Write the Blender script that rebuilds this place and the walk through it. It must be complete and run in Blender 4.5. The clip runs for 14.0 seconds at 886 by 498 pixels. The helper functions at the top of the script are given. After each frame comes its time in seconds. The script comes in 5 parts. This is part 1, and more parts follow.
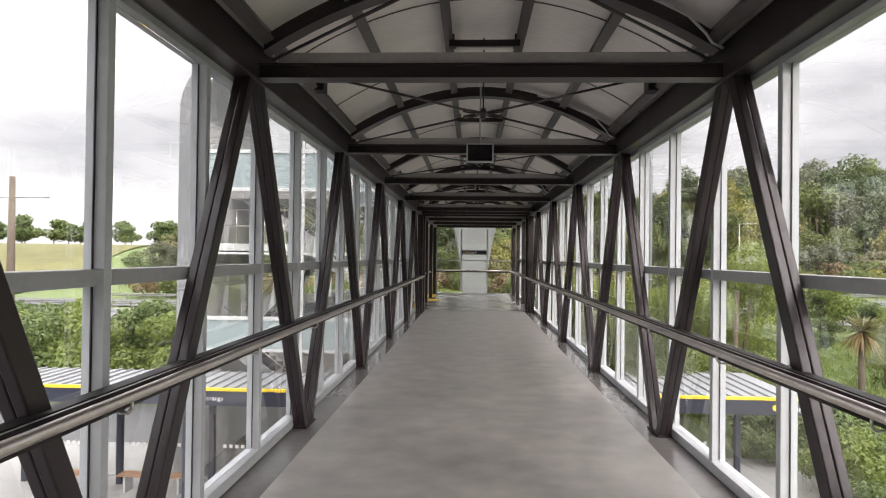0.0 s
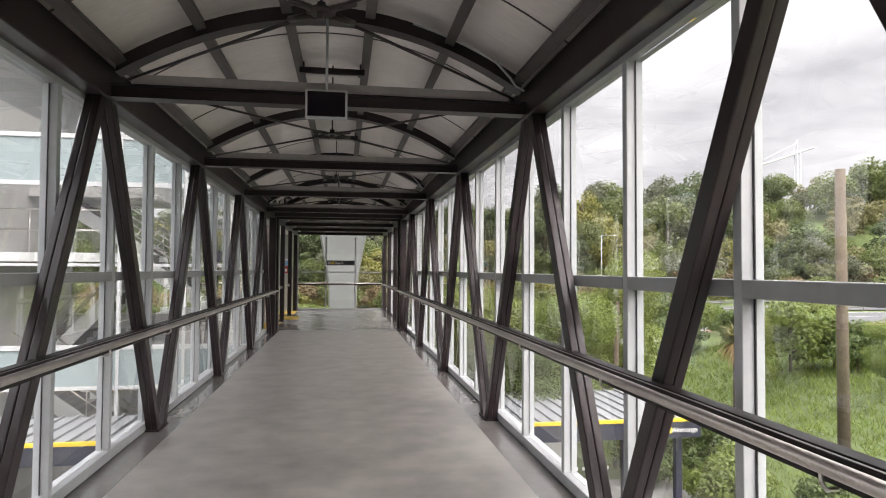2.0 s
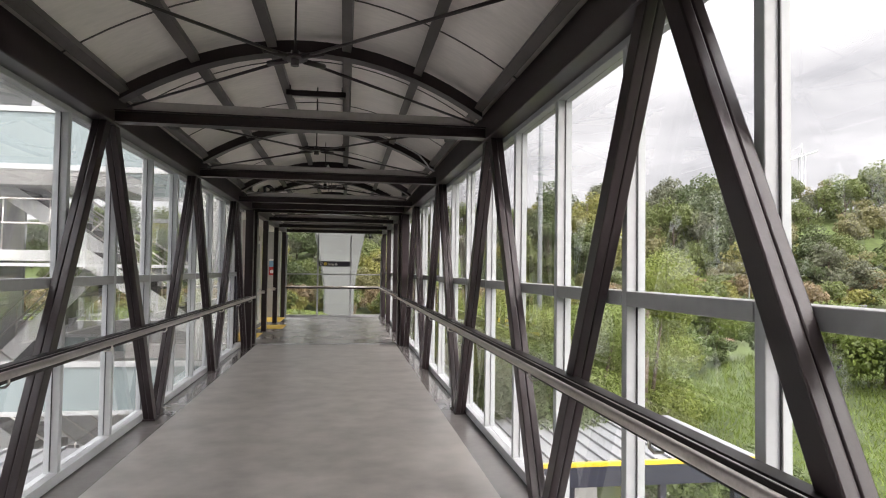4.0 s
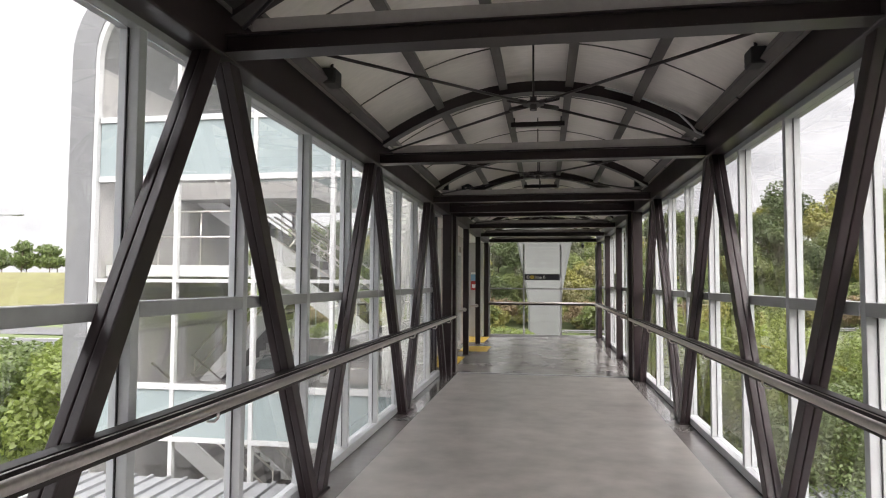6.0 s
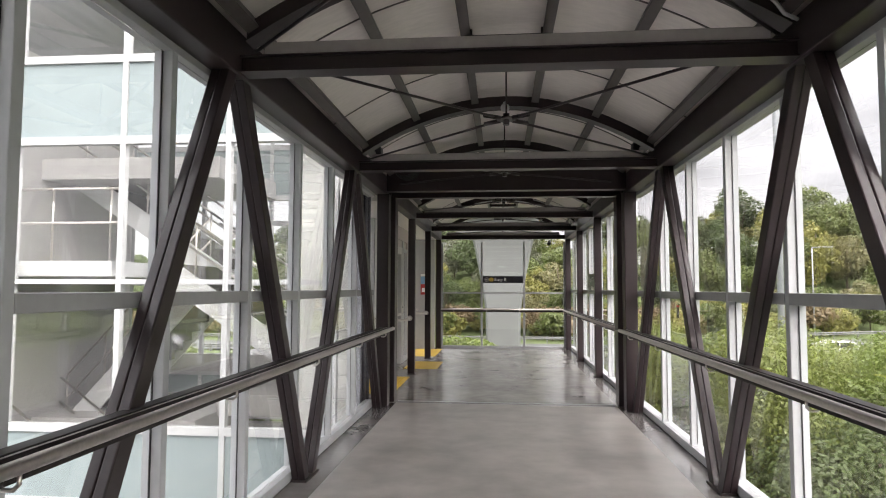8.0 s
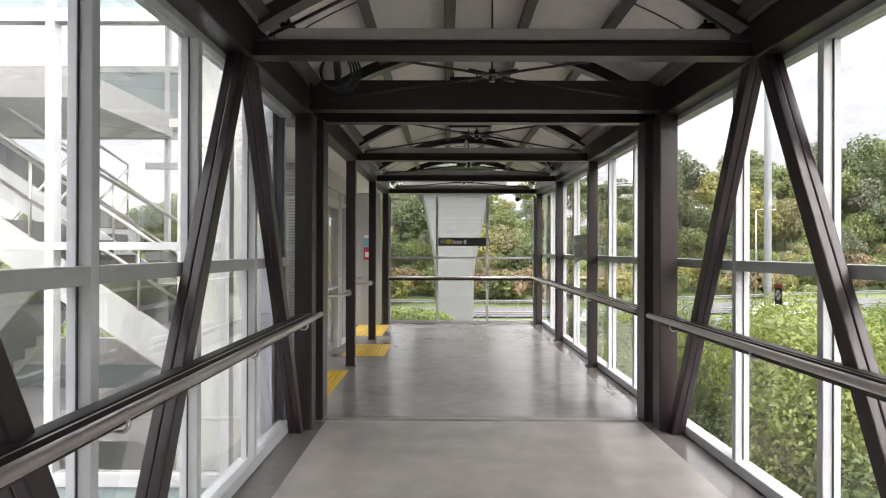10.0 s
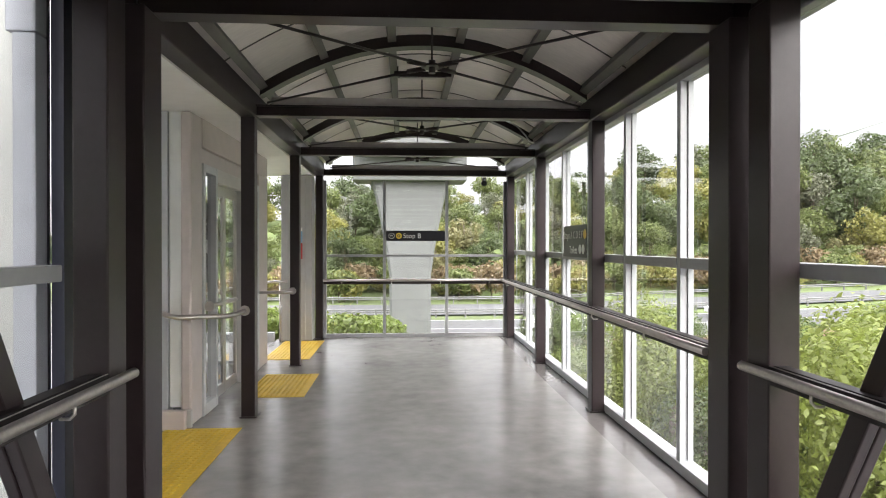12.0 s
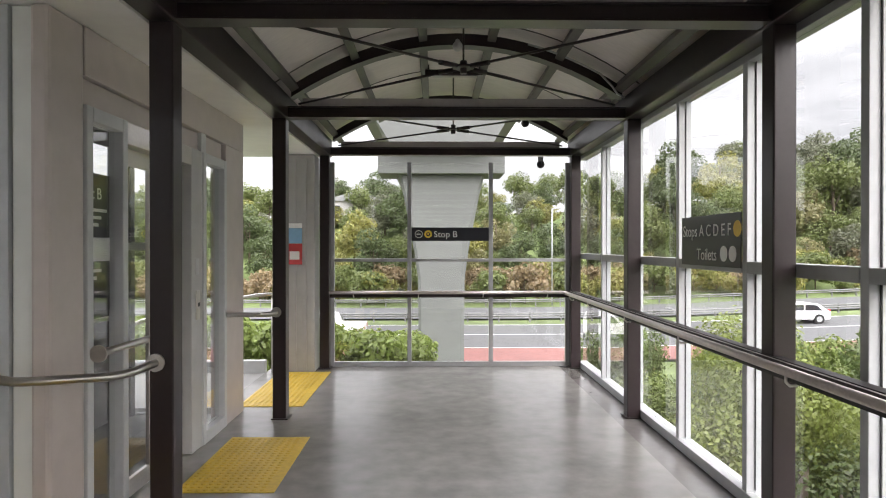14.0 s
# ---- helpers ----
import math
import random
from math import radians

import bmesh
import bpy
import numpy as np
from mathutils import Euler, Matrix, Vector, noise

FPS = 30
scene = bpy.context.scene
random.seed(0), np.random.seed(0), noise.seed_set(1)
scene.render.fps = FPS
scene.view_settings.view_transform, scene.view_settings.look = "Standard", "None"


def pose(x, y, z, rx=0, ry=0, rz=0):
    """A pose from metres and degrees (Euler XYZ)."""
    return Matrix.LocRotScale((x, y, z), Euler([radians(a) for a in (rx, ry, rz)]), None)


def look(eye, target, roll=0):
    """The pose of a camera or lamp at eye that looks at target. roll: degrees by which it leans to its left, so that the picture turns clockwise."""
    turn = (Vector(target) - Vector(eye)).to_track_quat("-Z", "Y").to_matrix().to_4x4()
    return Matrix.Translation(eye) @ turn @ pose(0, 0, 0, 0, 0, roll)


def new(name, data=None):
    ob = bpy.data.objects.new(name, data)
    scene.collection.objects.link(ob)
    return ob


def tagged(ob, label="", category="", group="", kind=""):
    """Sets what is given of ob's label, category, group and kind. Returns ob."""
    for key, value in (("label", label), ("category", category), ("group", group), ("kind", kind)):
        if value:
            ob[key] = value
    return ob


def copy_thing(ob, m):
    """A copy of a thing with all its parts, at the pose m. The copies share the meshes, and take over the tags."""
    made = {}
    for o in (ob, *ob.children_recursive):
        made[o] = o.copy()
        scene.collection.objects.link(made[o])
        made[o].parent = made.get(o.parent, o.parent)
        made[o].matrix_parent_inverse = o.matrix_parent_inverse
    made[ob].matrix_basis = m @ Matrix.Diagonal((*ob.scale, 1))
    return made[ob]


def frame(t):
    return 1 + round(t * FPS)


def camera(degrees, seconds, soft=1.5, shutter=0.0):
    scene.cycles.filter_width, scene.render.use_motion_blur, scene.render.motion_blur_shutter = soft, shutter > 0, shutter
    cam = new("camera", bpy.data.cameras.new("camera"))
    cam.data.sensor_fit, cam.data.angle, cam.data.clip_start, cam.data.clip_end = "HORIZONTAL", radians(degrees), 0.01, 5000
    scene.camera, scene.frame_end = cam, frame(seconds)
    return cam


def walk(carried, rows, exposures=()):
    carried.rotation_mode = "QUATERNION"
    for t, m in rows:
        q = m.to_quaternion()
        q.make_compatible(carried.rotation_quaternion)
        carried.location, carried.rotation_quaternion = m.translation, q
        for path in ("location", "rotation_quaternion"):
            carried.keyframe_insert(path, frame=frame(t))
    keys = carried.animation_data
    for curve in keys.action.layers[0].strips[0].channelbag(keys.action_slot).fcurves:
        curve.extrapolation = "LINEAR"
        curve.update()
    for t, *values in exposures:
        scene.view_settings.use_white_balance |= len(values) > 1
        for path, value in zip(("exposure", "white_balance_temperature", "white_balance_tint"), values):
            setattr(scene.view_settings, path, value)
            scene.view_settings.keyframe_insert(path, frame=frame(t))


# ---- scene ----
cam = camera(69.9, 14.0, soft=1.05)
PATH = [
    (0, (-0.084, 0.353, 1.515), (-0.176, 2.351, 1.538), 0.7),
    (0.5, (-0.063, 0.964, 1.516), (0.041, 2.961, 1.526), 0.3),
    (1, (0.006, 1.609, 1.506), (0.122, 3.606, 1.509), 0.6),
    (1.5, (0.096, 2.124, 1.478), (0.329, 4.11, 1.513), 0.5),
    (2, (0.13, 2.739, 1.476), (0.437, 4.714, 1.54), 0.3),
    (2.5, (0.184, 3.344, 1.485), (0.509, 5.317, 1.538), 0.5),
    (2.7, (0.226, 3.603, 1.504), (0.542, 5.577, 1.544), 1.0),
    (4.8, (0.322, 6.042, 1.553), (0.603, 8.021, 1.632), 0.1),
    (5, (0.297, 6.283, 1.572), (0.517, 8.27, 1.631), 0.4),
    (5.5, (0.172, 6.942, 1.558), (0.055, 8.938, 1.604), -0.0),
    (6, (0.076, 7.54, 1.532), (-0.241, 9.512, 1.636), 0.3),
    (6.5, (-0.028, 8.183, 1.498), (-0.293, 10.162, 1.601), 0.1),
    (7, (-0.017, 8.803, 1.482), (-0.273, 10.783, 1.608), 0.1),
    (7.5, (-0.053, 9.444, 1.461), (-0.301, 11.423, 1.615), 0.5),
    (8, (-0.044, 10.07, 1.463), (-0.226, 12.058, 1.587), 0.2),
    (8.2, (-0.036, 10.358, 1.458), (-0.197, 12.347, 1.586), 0.5),
    (10.3, (-0.353, 13.01, 1.532), (-0.357, 15.01, 1.518), 0.1),
    (10.5, (-0.344, 13.263, 1.563), (-0.365, 15.263, 1.542), 0.3),
    (11, (-0.322, 13.937, 1.544), (-0.204, 15.933, 1.52), 0.0),
    (11.5, (-0.236, 14.537, 1.533), (-0.12, 16.534, 1.515), 0.3),
    (12, (-0.201, 15.18, 1.524), (-0.077, 17.176, 1.513), 0.0),
    (12.5, (-0.149, 15.814, 1.504), (-0.031, 17.811, 1.496), 0.1),
    (13, (-0.136, 16.483, 1.503), (-0.038, 18.48, 1.499), 0.3),
    (13.5, (-0.141, 17.075, 1.505), (-0.059, 19.074, 1.499), 0.0),
    (14, (-0.209, 17.675, 1.533), (-0.18, 19.675, 1.524), -0.0),
]
walk(cam, [(t, look(eye, target, roll)) for t, eye, target, roll in PATH],
     exposures=((0, 1.84, 6600, 16), (5, 1.90, 6600, 16), (8, 2.02, 6600, 16), (11.5, 2.36, 6480, 14), (12.5, 2.38, 6500, 14), (14, 2.05, 6500, 15)))

# ---- world, sun and exposure ----
world = bpy.data.worlds.new("overcast_sky")
scene.world = world
world.use_nodes = True
wn, wl = world.node_tree.nodes, world.node_tree.links
wn.clear()
w_out = wn.new("ShaderNodeOutputWorld")
w_bg = wn.new("ShaderNodeBackground")
w_sky = wn.new("ShaderNodeTexSky")
w_sky.sky_type, w_sky.sun_disc = "NISHITA", False
w_sky.sun_elevation, w_sky.sun_rotation = radians(37), radians(152)
w_hsv = wn.new("ShaderNodeHueSaturation")
w_hsv.inputs["Saturation"].default_value = 0.25
w_hsv.inputs["Value"].default_value = 0.9
wl.new(w_sky.outputs["Color"], w_hsv.inputs["Color"])
w_co = wn.new("ShaderNodeTexCoord")
w_map = wn.new("ShaderNodeMapping")
w_map.inputs["Scale"].default_value = (1.0, 1.0, 3.2)
wl.new(w_co.outputs["Generated"], w_map.inputs["Vector"])
w_noise = wn.new("ShaderNodeTexNoise")
w_noise.inputs["Scale"].default_value = 2.6
w_noise.inputs["Detail"].default_value = 6.0
w_noise.inputs["Roughness"].default_value = 0.55
wl.new(w_map.outputs["Vector"], w_noise.inputs["Vector"])
w_ramp = wn.new("ShaderNodeValToRGB")
w_ramp.color_ramp.elements[0].position, w_ramp.color_ramp.elements[0].color = 0.32, (4.3, 4.4, 4.55, 1)
w_ramp.color_ramp.elements[1].position, w_ramp.color_ramp.elements[1].color = 0.60, (8.9, 9.0, 9.0, 1)
wl.new(w_noise.outputs["Fac"], w_ramp.inputs["Fac"])
w_mix = wn.new("ShaderNodeMix")
w_mix.data_type = "RGBA"
w_mix.inputs["Factor"].default_value = 0.86
wl.new(w_hsv.outputs["Color"], w_mix.inputs[6])
wl.new(w_ramp.outputs["Color"], w_mix.inputs[7])
w_sep = wn.new("ShaderNodeSeparateXYZ")
wl.new(w_co.outputs["Generated"], w_sep.inputs["Vector"])
w_up = wn.new("ShaderNodeMapRange")
w_up.inputs["From Min"].default_value, w_up.inputs["From Max"].default_value = 0.34, 0.66
w_up.inputs["To Min"].default_value, w_up.inputs["To Max"].default_value = 1.0, 4.3
wl.new(w_sep.outputs["Z"], w_up.inputs["Value"])
w_scale = wn.new("ShaderNodeVectorMath")
w_scale.operation = "SCALE"
wl.new(w_mix.outputs[2], w_scale.inputs[0])
wl.new(w_up.outputs["Result"], w_scale.inputs["Scale"])
wl.new(w_scale.outputs["Vector"], w_bg.inputs["Color"])
w_bg.inputs["Strength"].default_value = 0.047
wl.new(w_bg.outputs["Background"], w_out.inputs["Surface"])

sun = new("sun", bpy.data.lights.new("sun", "SUN"))
sun.data.energy, sun.data.angle, sun.data.color = 1.3, radians(60), (1.0, 0.97, 0.92)
sun.matrix_world = look((17, -20, 27), (0, 12, 0))


# ---- materials ----
def mat(name, base, rough=0.6, metal=0.0, vary=0.15, fine=40.0, coarse=1.5, bump=0.0, bump_scale=60.0, spec=0.5, rough_vary=0.0, island=False, per_object=0.0, stretch=(1, 1, 1)):
    m = bpy.data.materials.new(name)
    m.use_nodes = True
    n, l = m.node_tree.nodes, m.node_tree.links
    b = n["Principled BSDF"]
    b.inputs["Roughness"].default_value = rough
    b.inputs["Metallic"].default_value = metal
    b.inputs["Specular IOR Level"].default_value = spec
    co = n.new("ShaderNodeTexCoord")
    geo = n.new("ShaderNodeNewGeometry")
    mp = n.new("ShaderNodeMapping")
    mp.inputs["Scale"].default_value = stretch
    l.new(geo.outputs["Position"], mp.inputs["Vector"])
    n1, n2 = n.new("ShaderNodeTexNoise"), n.new("ShaderNodeTexNoise")
    n1.inputs["Scale"].default_value, n1.inputs["Detail"].default_value = fine, 5
    n2.inputs["Scale"].default_value, n2.inputs["Detail"].default_value = coarse, 4
    l.new(mp.outputs["Vector"], n1.inputs["Vector"])
    l.new(mp.outputs["Vector"], n2.inputs["Vector"])
    add = n.new("ShaderNodeMath")
    add.operation = "ADD"
    l.new(n1.outputs["Fac"], add.inputs[0])
    l.new(n2.outputs["Fac"], add.inputs[1])
    last = add.outputs[0]
    if island or per_object:
        ri = n.new("ShaderNodeMath")
        ri.operation = "MULTIPLY_ADD"
        if island:
            l.new(geo.outputs["Random Per Island"], ri.inputs[0])
        else:
            oi = n.new("ShaderNodeObjectInfo")
            l.new(oi.outputs["Random"], ri.inputs[0])
        ri.inputs[1].default_value = 0.6 if island else per_object
        l.new(last, ri.inputs[2])
        last = ri.outputs[0]
    rp = n.new("ShaderNodeMapRange")
    top = 1.35 + (0.6 if island else per_object)
    rp.inputs["From Min"].default_value, rp.inputs["From Max"].default_value = 0.65, top
    rp.inputs["To Min"].default_value, rp.inputs["To Max"].default_value = 1 - vary, 1 + vary
    l.new(last, rp.inputs["Value"])
    mx = n.new("ShaderNodeVectorMath")
    mx.operation = "SCALE"
    mx.inputs[0].default_value = base
    l.new(rp.outputs["Result"], mx.inputs["Scale"])
    l.new(mx.outputs["Vector"], b.inputs["Base Color"])
    if rough_vary:
        rr = n.new("ShaderNodeMapRange")
        rr.inputs["From Min"].default_value, rr.inputs["From Max"].default_value = 0.3, 0.7
        rr.inputs["To Min"].default_value, rr.inputs["To Max"].default_value = max(0.03, rough - rough_vary), rough + rough_vary
        l.new(n2.outputs["Fac"], rr.inputs["Value"])
        l.new(rr.outputs["Result"], b.inputs["Roughness"])
    if bump:
        nb = n.new("ShaderNodeTexNoise")
        nb.inputs["Scale"].default_value, nb.inputs["Detail"].default_value = bump_scale, 4
        l.new(mp.outputs["Vector"], nb.inputs["Vector"])
        bp = n.new("ShaderNodeBump")
        bp.inputs["Strength"].default_value, bp.inputs["Distance"].default_value = bump, 0.02
        l.new(nb.outputs["Fac"], bp.inputs["Height"])
        l.new(bp.outputs["Normal"], b.inputs["Normal"])
    return m


def glass_mat(name, tint, ior=1.45):
    m = bpy.data.materials.new(name)
    m.use_nodes = True
    b = m.node_tree.nodes["Principled BSDF"]
    b.inputs["Base Color"].default_value = (*tint, 1)
    b.inputs["Roughness"].default_value = 0.0
    b.inputs["IOR"].default_value = ior
    b.inputs["Transmission Weight"].default_value = 1.0
    return m


def leaf_mat(name, base, vary=0.45):
    m = mat(name, base, rough=0.5, vary=vary, fine=2.0, coarse=0.35, island=True)
    n, l = m.node_tree.nodes, m.node_tree.links
    b = n["Principled BSDF"]
    tr = n.new("ShaderNodeBsdfTranslucent")
    l.new(b.inputs["Base Color"].links[0].from_socket, tr.inputs["Color"])
    mx = n.new("ShaderNodeMixShader")
    mx.inputs["Fac"].default_value = 0.4
    l.new(b.outputs["BSDF"], mx.inputs[1])
    l.new(tr.outputs["BSDF"], mx.inputs[2])
    l.new(mx.outputs["Shader"], n["Material Output"].inputs["Surface"])
    return m


M_STEEL = mat("brown_painted_steel", (0.024, 0.0163, 0.0177), rough=0.325, vary=0.16, fine=30, coarse=2.0, bump=0.02, bump_scale=90, rough_vary=0.035, spec=0.36)
M_PURLIN = mat("purlin_paint", (0.068, 0.058, 0.056), rough=0.45, vary=0.2, fine=25, coarse=2.5, rough_vary=0.08)
M_CONCRETE = mat("polished_concrete", (0.325, 0.310, 0.290), rough=0.33, vary=0.31, fine=3.5, coarse=1.1, bump=0.025, bump_scale=16.0, rough_vary=0.04)
M_LOBBY = mat("coated_concrete", (0.265, 0.255, 0.242), rough=0.22, vary=0.28, fine=6.0, coarse=1.3, bump=0.10, bump_scale=7.0, rough_vary=0.04)
M_SILL = mat("grey_sill_paint", (0.17, 0.16, 0.155), rough=0.13, vary=0.15, fine=14, coarse=2.2, rough_vary=0.06)
M_WHITE = mat("white_powder_coat", (0.47, 0.48, 0.48), rough=0.35, vary=0.06, fine=20, coarse=2.0)
M_CHANNEL = mat("rail_channel_paint", (0.020, 0.016, 0.016), rough=0.5, vary=0.15, fine=30, coarse=3.0, spec=0.3)
M_FRAME = mat("pale_grey_frame_coat", (0.40, 0.415, 0.425), rough=0.35, vary=0.07, fine=20, coarse=2.0)
M_TRANSOM = mat("grey_powder_coat", (0.30, 0.305, 0.31), rough=0.38, vary=0.08, fine=20, coarse=2.0)
M_SHEET = mat("roof_sheeting", (0.68, 0.635, 0.605), rough=0.55, vary=0.10, fine=10, coarse=1.2, bump=0.25, bump_scale=5.0, stretch=(1, 3, 1))
M_STAINLESS = mat("brushed_stainless", (0.56, 0.53, 0.50), rough=0.28, metal=1.0, vary=0.10, fine=60, coarse=4.0)
M_DULLTUBE = mat("worn_rail_tube", (0.62, 0.565, 0.54), rough=0.33, metal=0.9, vary=0.15, fine=60, coarse=4.0)
M_GLASS = glass_mat("clear_glass", (0.985, 0.99, 0.985))
M_TOWERGLASS = glass_mat("tower_glass", (0.97, 0.98, 0.975), 1.55)
M_BLACK = mat("black_plastic", (0.012, 0.012, 0.014), rough=0.4, vary=0.1)
M_SCREEN = mat("dark_screen", (0.01, 0.006, 0.012), rough=0.12, vary=0.05)
M_SPANDREL = mat("pale_blue_spandrel", (0.25, 0.30, 0.305), rough=0.2, vary=0.06, fine=6, coarse=0.7)
M_CLADDING = mat("grey_metal_cladding", (0.20, 0.205, 0.21), rough=0.4, metal=0.3, vary=0.10, fine=6, coarse=0.8)
M_BEIGE = mat("beige_panel", (0.47, 0.415, 0.388), rough=0.38, vary=0.08, fine=8, coarse=1.4)
M_GREYPANEL = mat("grey_panel", (0.40, 0.395, 0.385), rough=0.40, vary=0.08, fine=8, coarse=1.4)
M_SOFFIT = mat("white_soffit", (0.86, 0.85, 0.81), rough=0.45, vary=0.05, fine=8, coarse=1.2)
M_YELLOW = mat("yellow_tactile", (0.60, 0.40, 0.035), rough=0.5, vary=0.18, fine=30, coarse=3.0)
M_YSTRIPE = mat("yellow_paint", (0.75, 0.52, 0.03), rough=0.5, vary=0.1)
M_NAVY = mat("navy_fascia", (0.025, 0.028, 0.045), rough=0.4, vary=0.12)
M_SHELTERROOF = mat("pale_ribbed_roof", (0.24, 0.248, 0.256), rough=0.45, vary=0.12, fine=6, coarse=0.7)
M_SIGN = mat("black_sign_face", (0.012, 0.012, 0.018), rough=0.3, vary=0.08)
M_LETTER = mat("white_lettering", (0.82, 0.82, 0.80), rough=0.5, vary=0.03)
M_BADGE = mat("yellow_badge", (0.78, 0.55, 0.06), rough=0.5, vary=0.05)
M_RED = mat("red_print", (0.45, 0.04, 0.04), rough=0.5, vary=0.08)
M_ASPHALT = mat("asphalt", (0.085, 0.086, 0.088), rough=0.85, vary=0.2, fine=3.0, coarse=0.15)
M_REDROAD = mat("red_shoulder_surface", (0.20, 0.085, 0.075), rough=0.85, vary=0.15, fine=3.0, coarse=0.3)
M_PAVING = mat("pale_paving", (0.25, 0.245, 0.235), rough=0.8, vary=0.15, fine=3.0, coarse=0.3)
M_GRASS = mat("grass_ground", (0.10, 0.135, 0.042), rough=0.9, vary=0.45, fine=0.9, coarse=0.06, bump=0.6, bump_scale=3.0)
M_PIER = mat("pier_concrete", (0.128, 0.133, 0.13), rough=0.8, vary=0.10, fine=2.0, coarse=0.3, bump=0.1, bump_scale=10)
M_BARK = mat("bark", (0.11, 0.085, 0.06), rough=0.9, vary=0.3, fine=15, coarse=2, bump=0.5, bump_scale=20)
M_LEAF_DARK = leaf_mat("dark_bush_leaves", (0.112, 0.155, 0.048))
M_LEAF = leaf_mat("bush_leaves", (0.168, 0.218, 0.050))
M_LEAF_BRIGHT = leaf_mat("yellow_green_leaves", (0.195, 0.235, 0.052))
M_LEAF_BROWN = leaf_mat("brown_scrub_leaves", (0.24, 0.18, 0.10))
M_LEAF_OLIVE = leaf_mat("olive_leaves", (0.20, 0.19, 0.085))
M_FIELD = mat("dry_field_grass", (0.115, 0.11, 0.036), rough=0.9, vary=0.3, fine=0.5, coarse=0.05)
M_BARRIER = mat("weathered_barrier_steel", (0.20, 0.20, 0.20), rough=0.6, metal=0.4, vary=0.2)
M_HILL_DARK = leaf_mat("hill_dark_leaves", (0.085, 0.112, 0.045))
M_HILL_MID = leaf_mat("hill_mid_leaves", (0.135, 0.165, 0.052))
M_HILL_GREY = leaf_mat("hill_grey_leaves", (0.135, 0.145, 0.090))
M_HILL_YELLOW = leaf_mat("hill_yellow_leaves", (0.24, 0.235, 0.065))
M_PALMLEAF = leaf_mat("cabbage_tree_blades", (0.17, 0.16, 0.06))
M_DRYPALM = leaf_mat("dry_blades", (0.30, 0.21, 0.10))
M_GALV = mat("galvanised_steel", (0.42, 0.43, 0.44), rough=0.5, metal=0.6, vary=0.12)
M_POLE = mat("blue_grey_pole", (0.27, 0.285, 0.30), rough=0.5, vary=0.1)
M_CARWHITE = mat("white_car_paint", (0.78, 0.78, 0.78), rough=0.2, vary=0.03)
M_CARGLASS = mat("dark_car_glass", (0.02, 0.025, 0.03), rough=0.08, vary=0.05)
M_RUBBER = mat("tyre_rubber", (0.02, 0.02, 0.02), rough=0.8, vary=0.1)
M_LAMP = mat("lamp_diffuser", (0.5, 0.48, 0.45), rough=0.4, vary=0.05)
M_TOPSTRIP = mat("pale_top_strip", (0.30, 0.275, 0.27), rough=0.5, vary=0.12, fine=20, coarse=3.0)
M_PALEBLUE = mat("pale_blue_print", (0.22, 0.42, 0.62), rough=0.5, vary=0.1)
M_TREAD = mat("dark_stair_tread", (0.09, 0.086, 0.085), rough=0.6, vary=0.2, fine=20, coarse=3)
M_PALEPANEL = mat("pale_wall_panel", (0.62, 0.63, 0.60), rough=0.4, vary=0.05, fine=8, coarse=1.2)
M_DUCT = mat("blue_grey_duct", (0.48, 0.50, 0.55), rough=0.35, vary=0.07, fine=8, coarse=1.2)
M_TIMBER = mat("bench_timber", (0.26, 0.14, 0.07), rough=0.6, vary=0.2, fine=12, coarse=2)


# ---- mesh helpers ----
def box(bm, x0, x1, y0, y1, z0, z1, bevel=0.0):
    vs = [bm.verts.new((x, y, z)) for z in (z0, z1) for y in (y0, y1) for x in (x0, x1)]
    fs = [bm.faces.new([vs[i] for i in q]) for q in ((0, 2, 3, 1), (4, 5, 7, 6), (0, 1, 5, 4), (2, 6, 7, 3), (0, 4, 6, 2), (1, 3, 7, 5))]
    if bevel:
        es = list({e for f in fs for e in f.edges})
        bmesh.ops.bevel(bm, geom=es, offset=bevel, segments=2, affect="EDGES", profile=0.5)


def bar(bm, a, b, w, h, up=(0, 0, 1), bevel=0.0):
    """A square-section member from a to b: w across, h along up."""
    a, b = Vector(a), Vector(b)
    d = (b - a).normalized()
    s = d.cross(Vector(up)).normalized()
    u = s.cross(d)
    vs = [bm.verts.new(p + s * (i * w / 2) + u * (j * h / 2)) for p in (a, b) for i, j in ((-1, -1), (1, -1), (1, 1), (-1, 1))]
    fs = [bm.faces.new([vs[i] for i in q]) for q in ((0, 1, 2, 3), (7, 6, 5, 4), (0, 4, 5, 1), (1, 5, 6, 2), (2, 6, 7, 3), (3, 7, 4, 0))]
    bmesh.ops.recalc_face_normals(bm, faces=fs)
    if bevel:
        es = [e for f in fs[2:] for e in f.edges if abs((e.verts[0].co - e.verts[1].co).normalized().dot(d)) > 0.99]
        bmesh.ops.bevel(bm, geom=list(set(es)), offset=bevel, segments=2, affect="EDGES", profile=0.5)


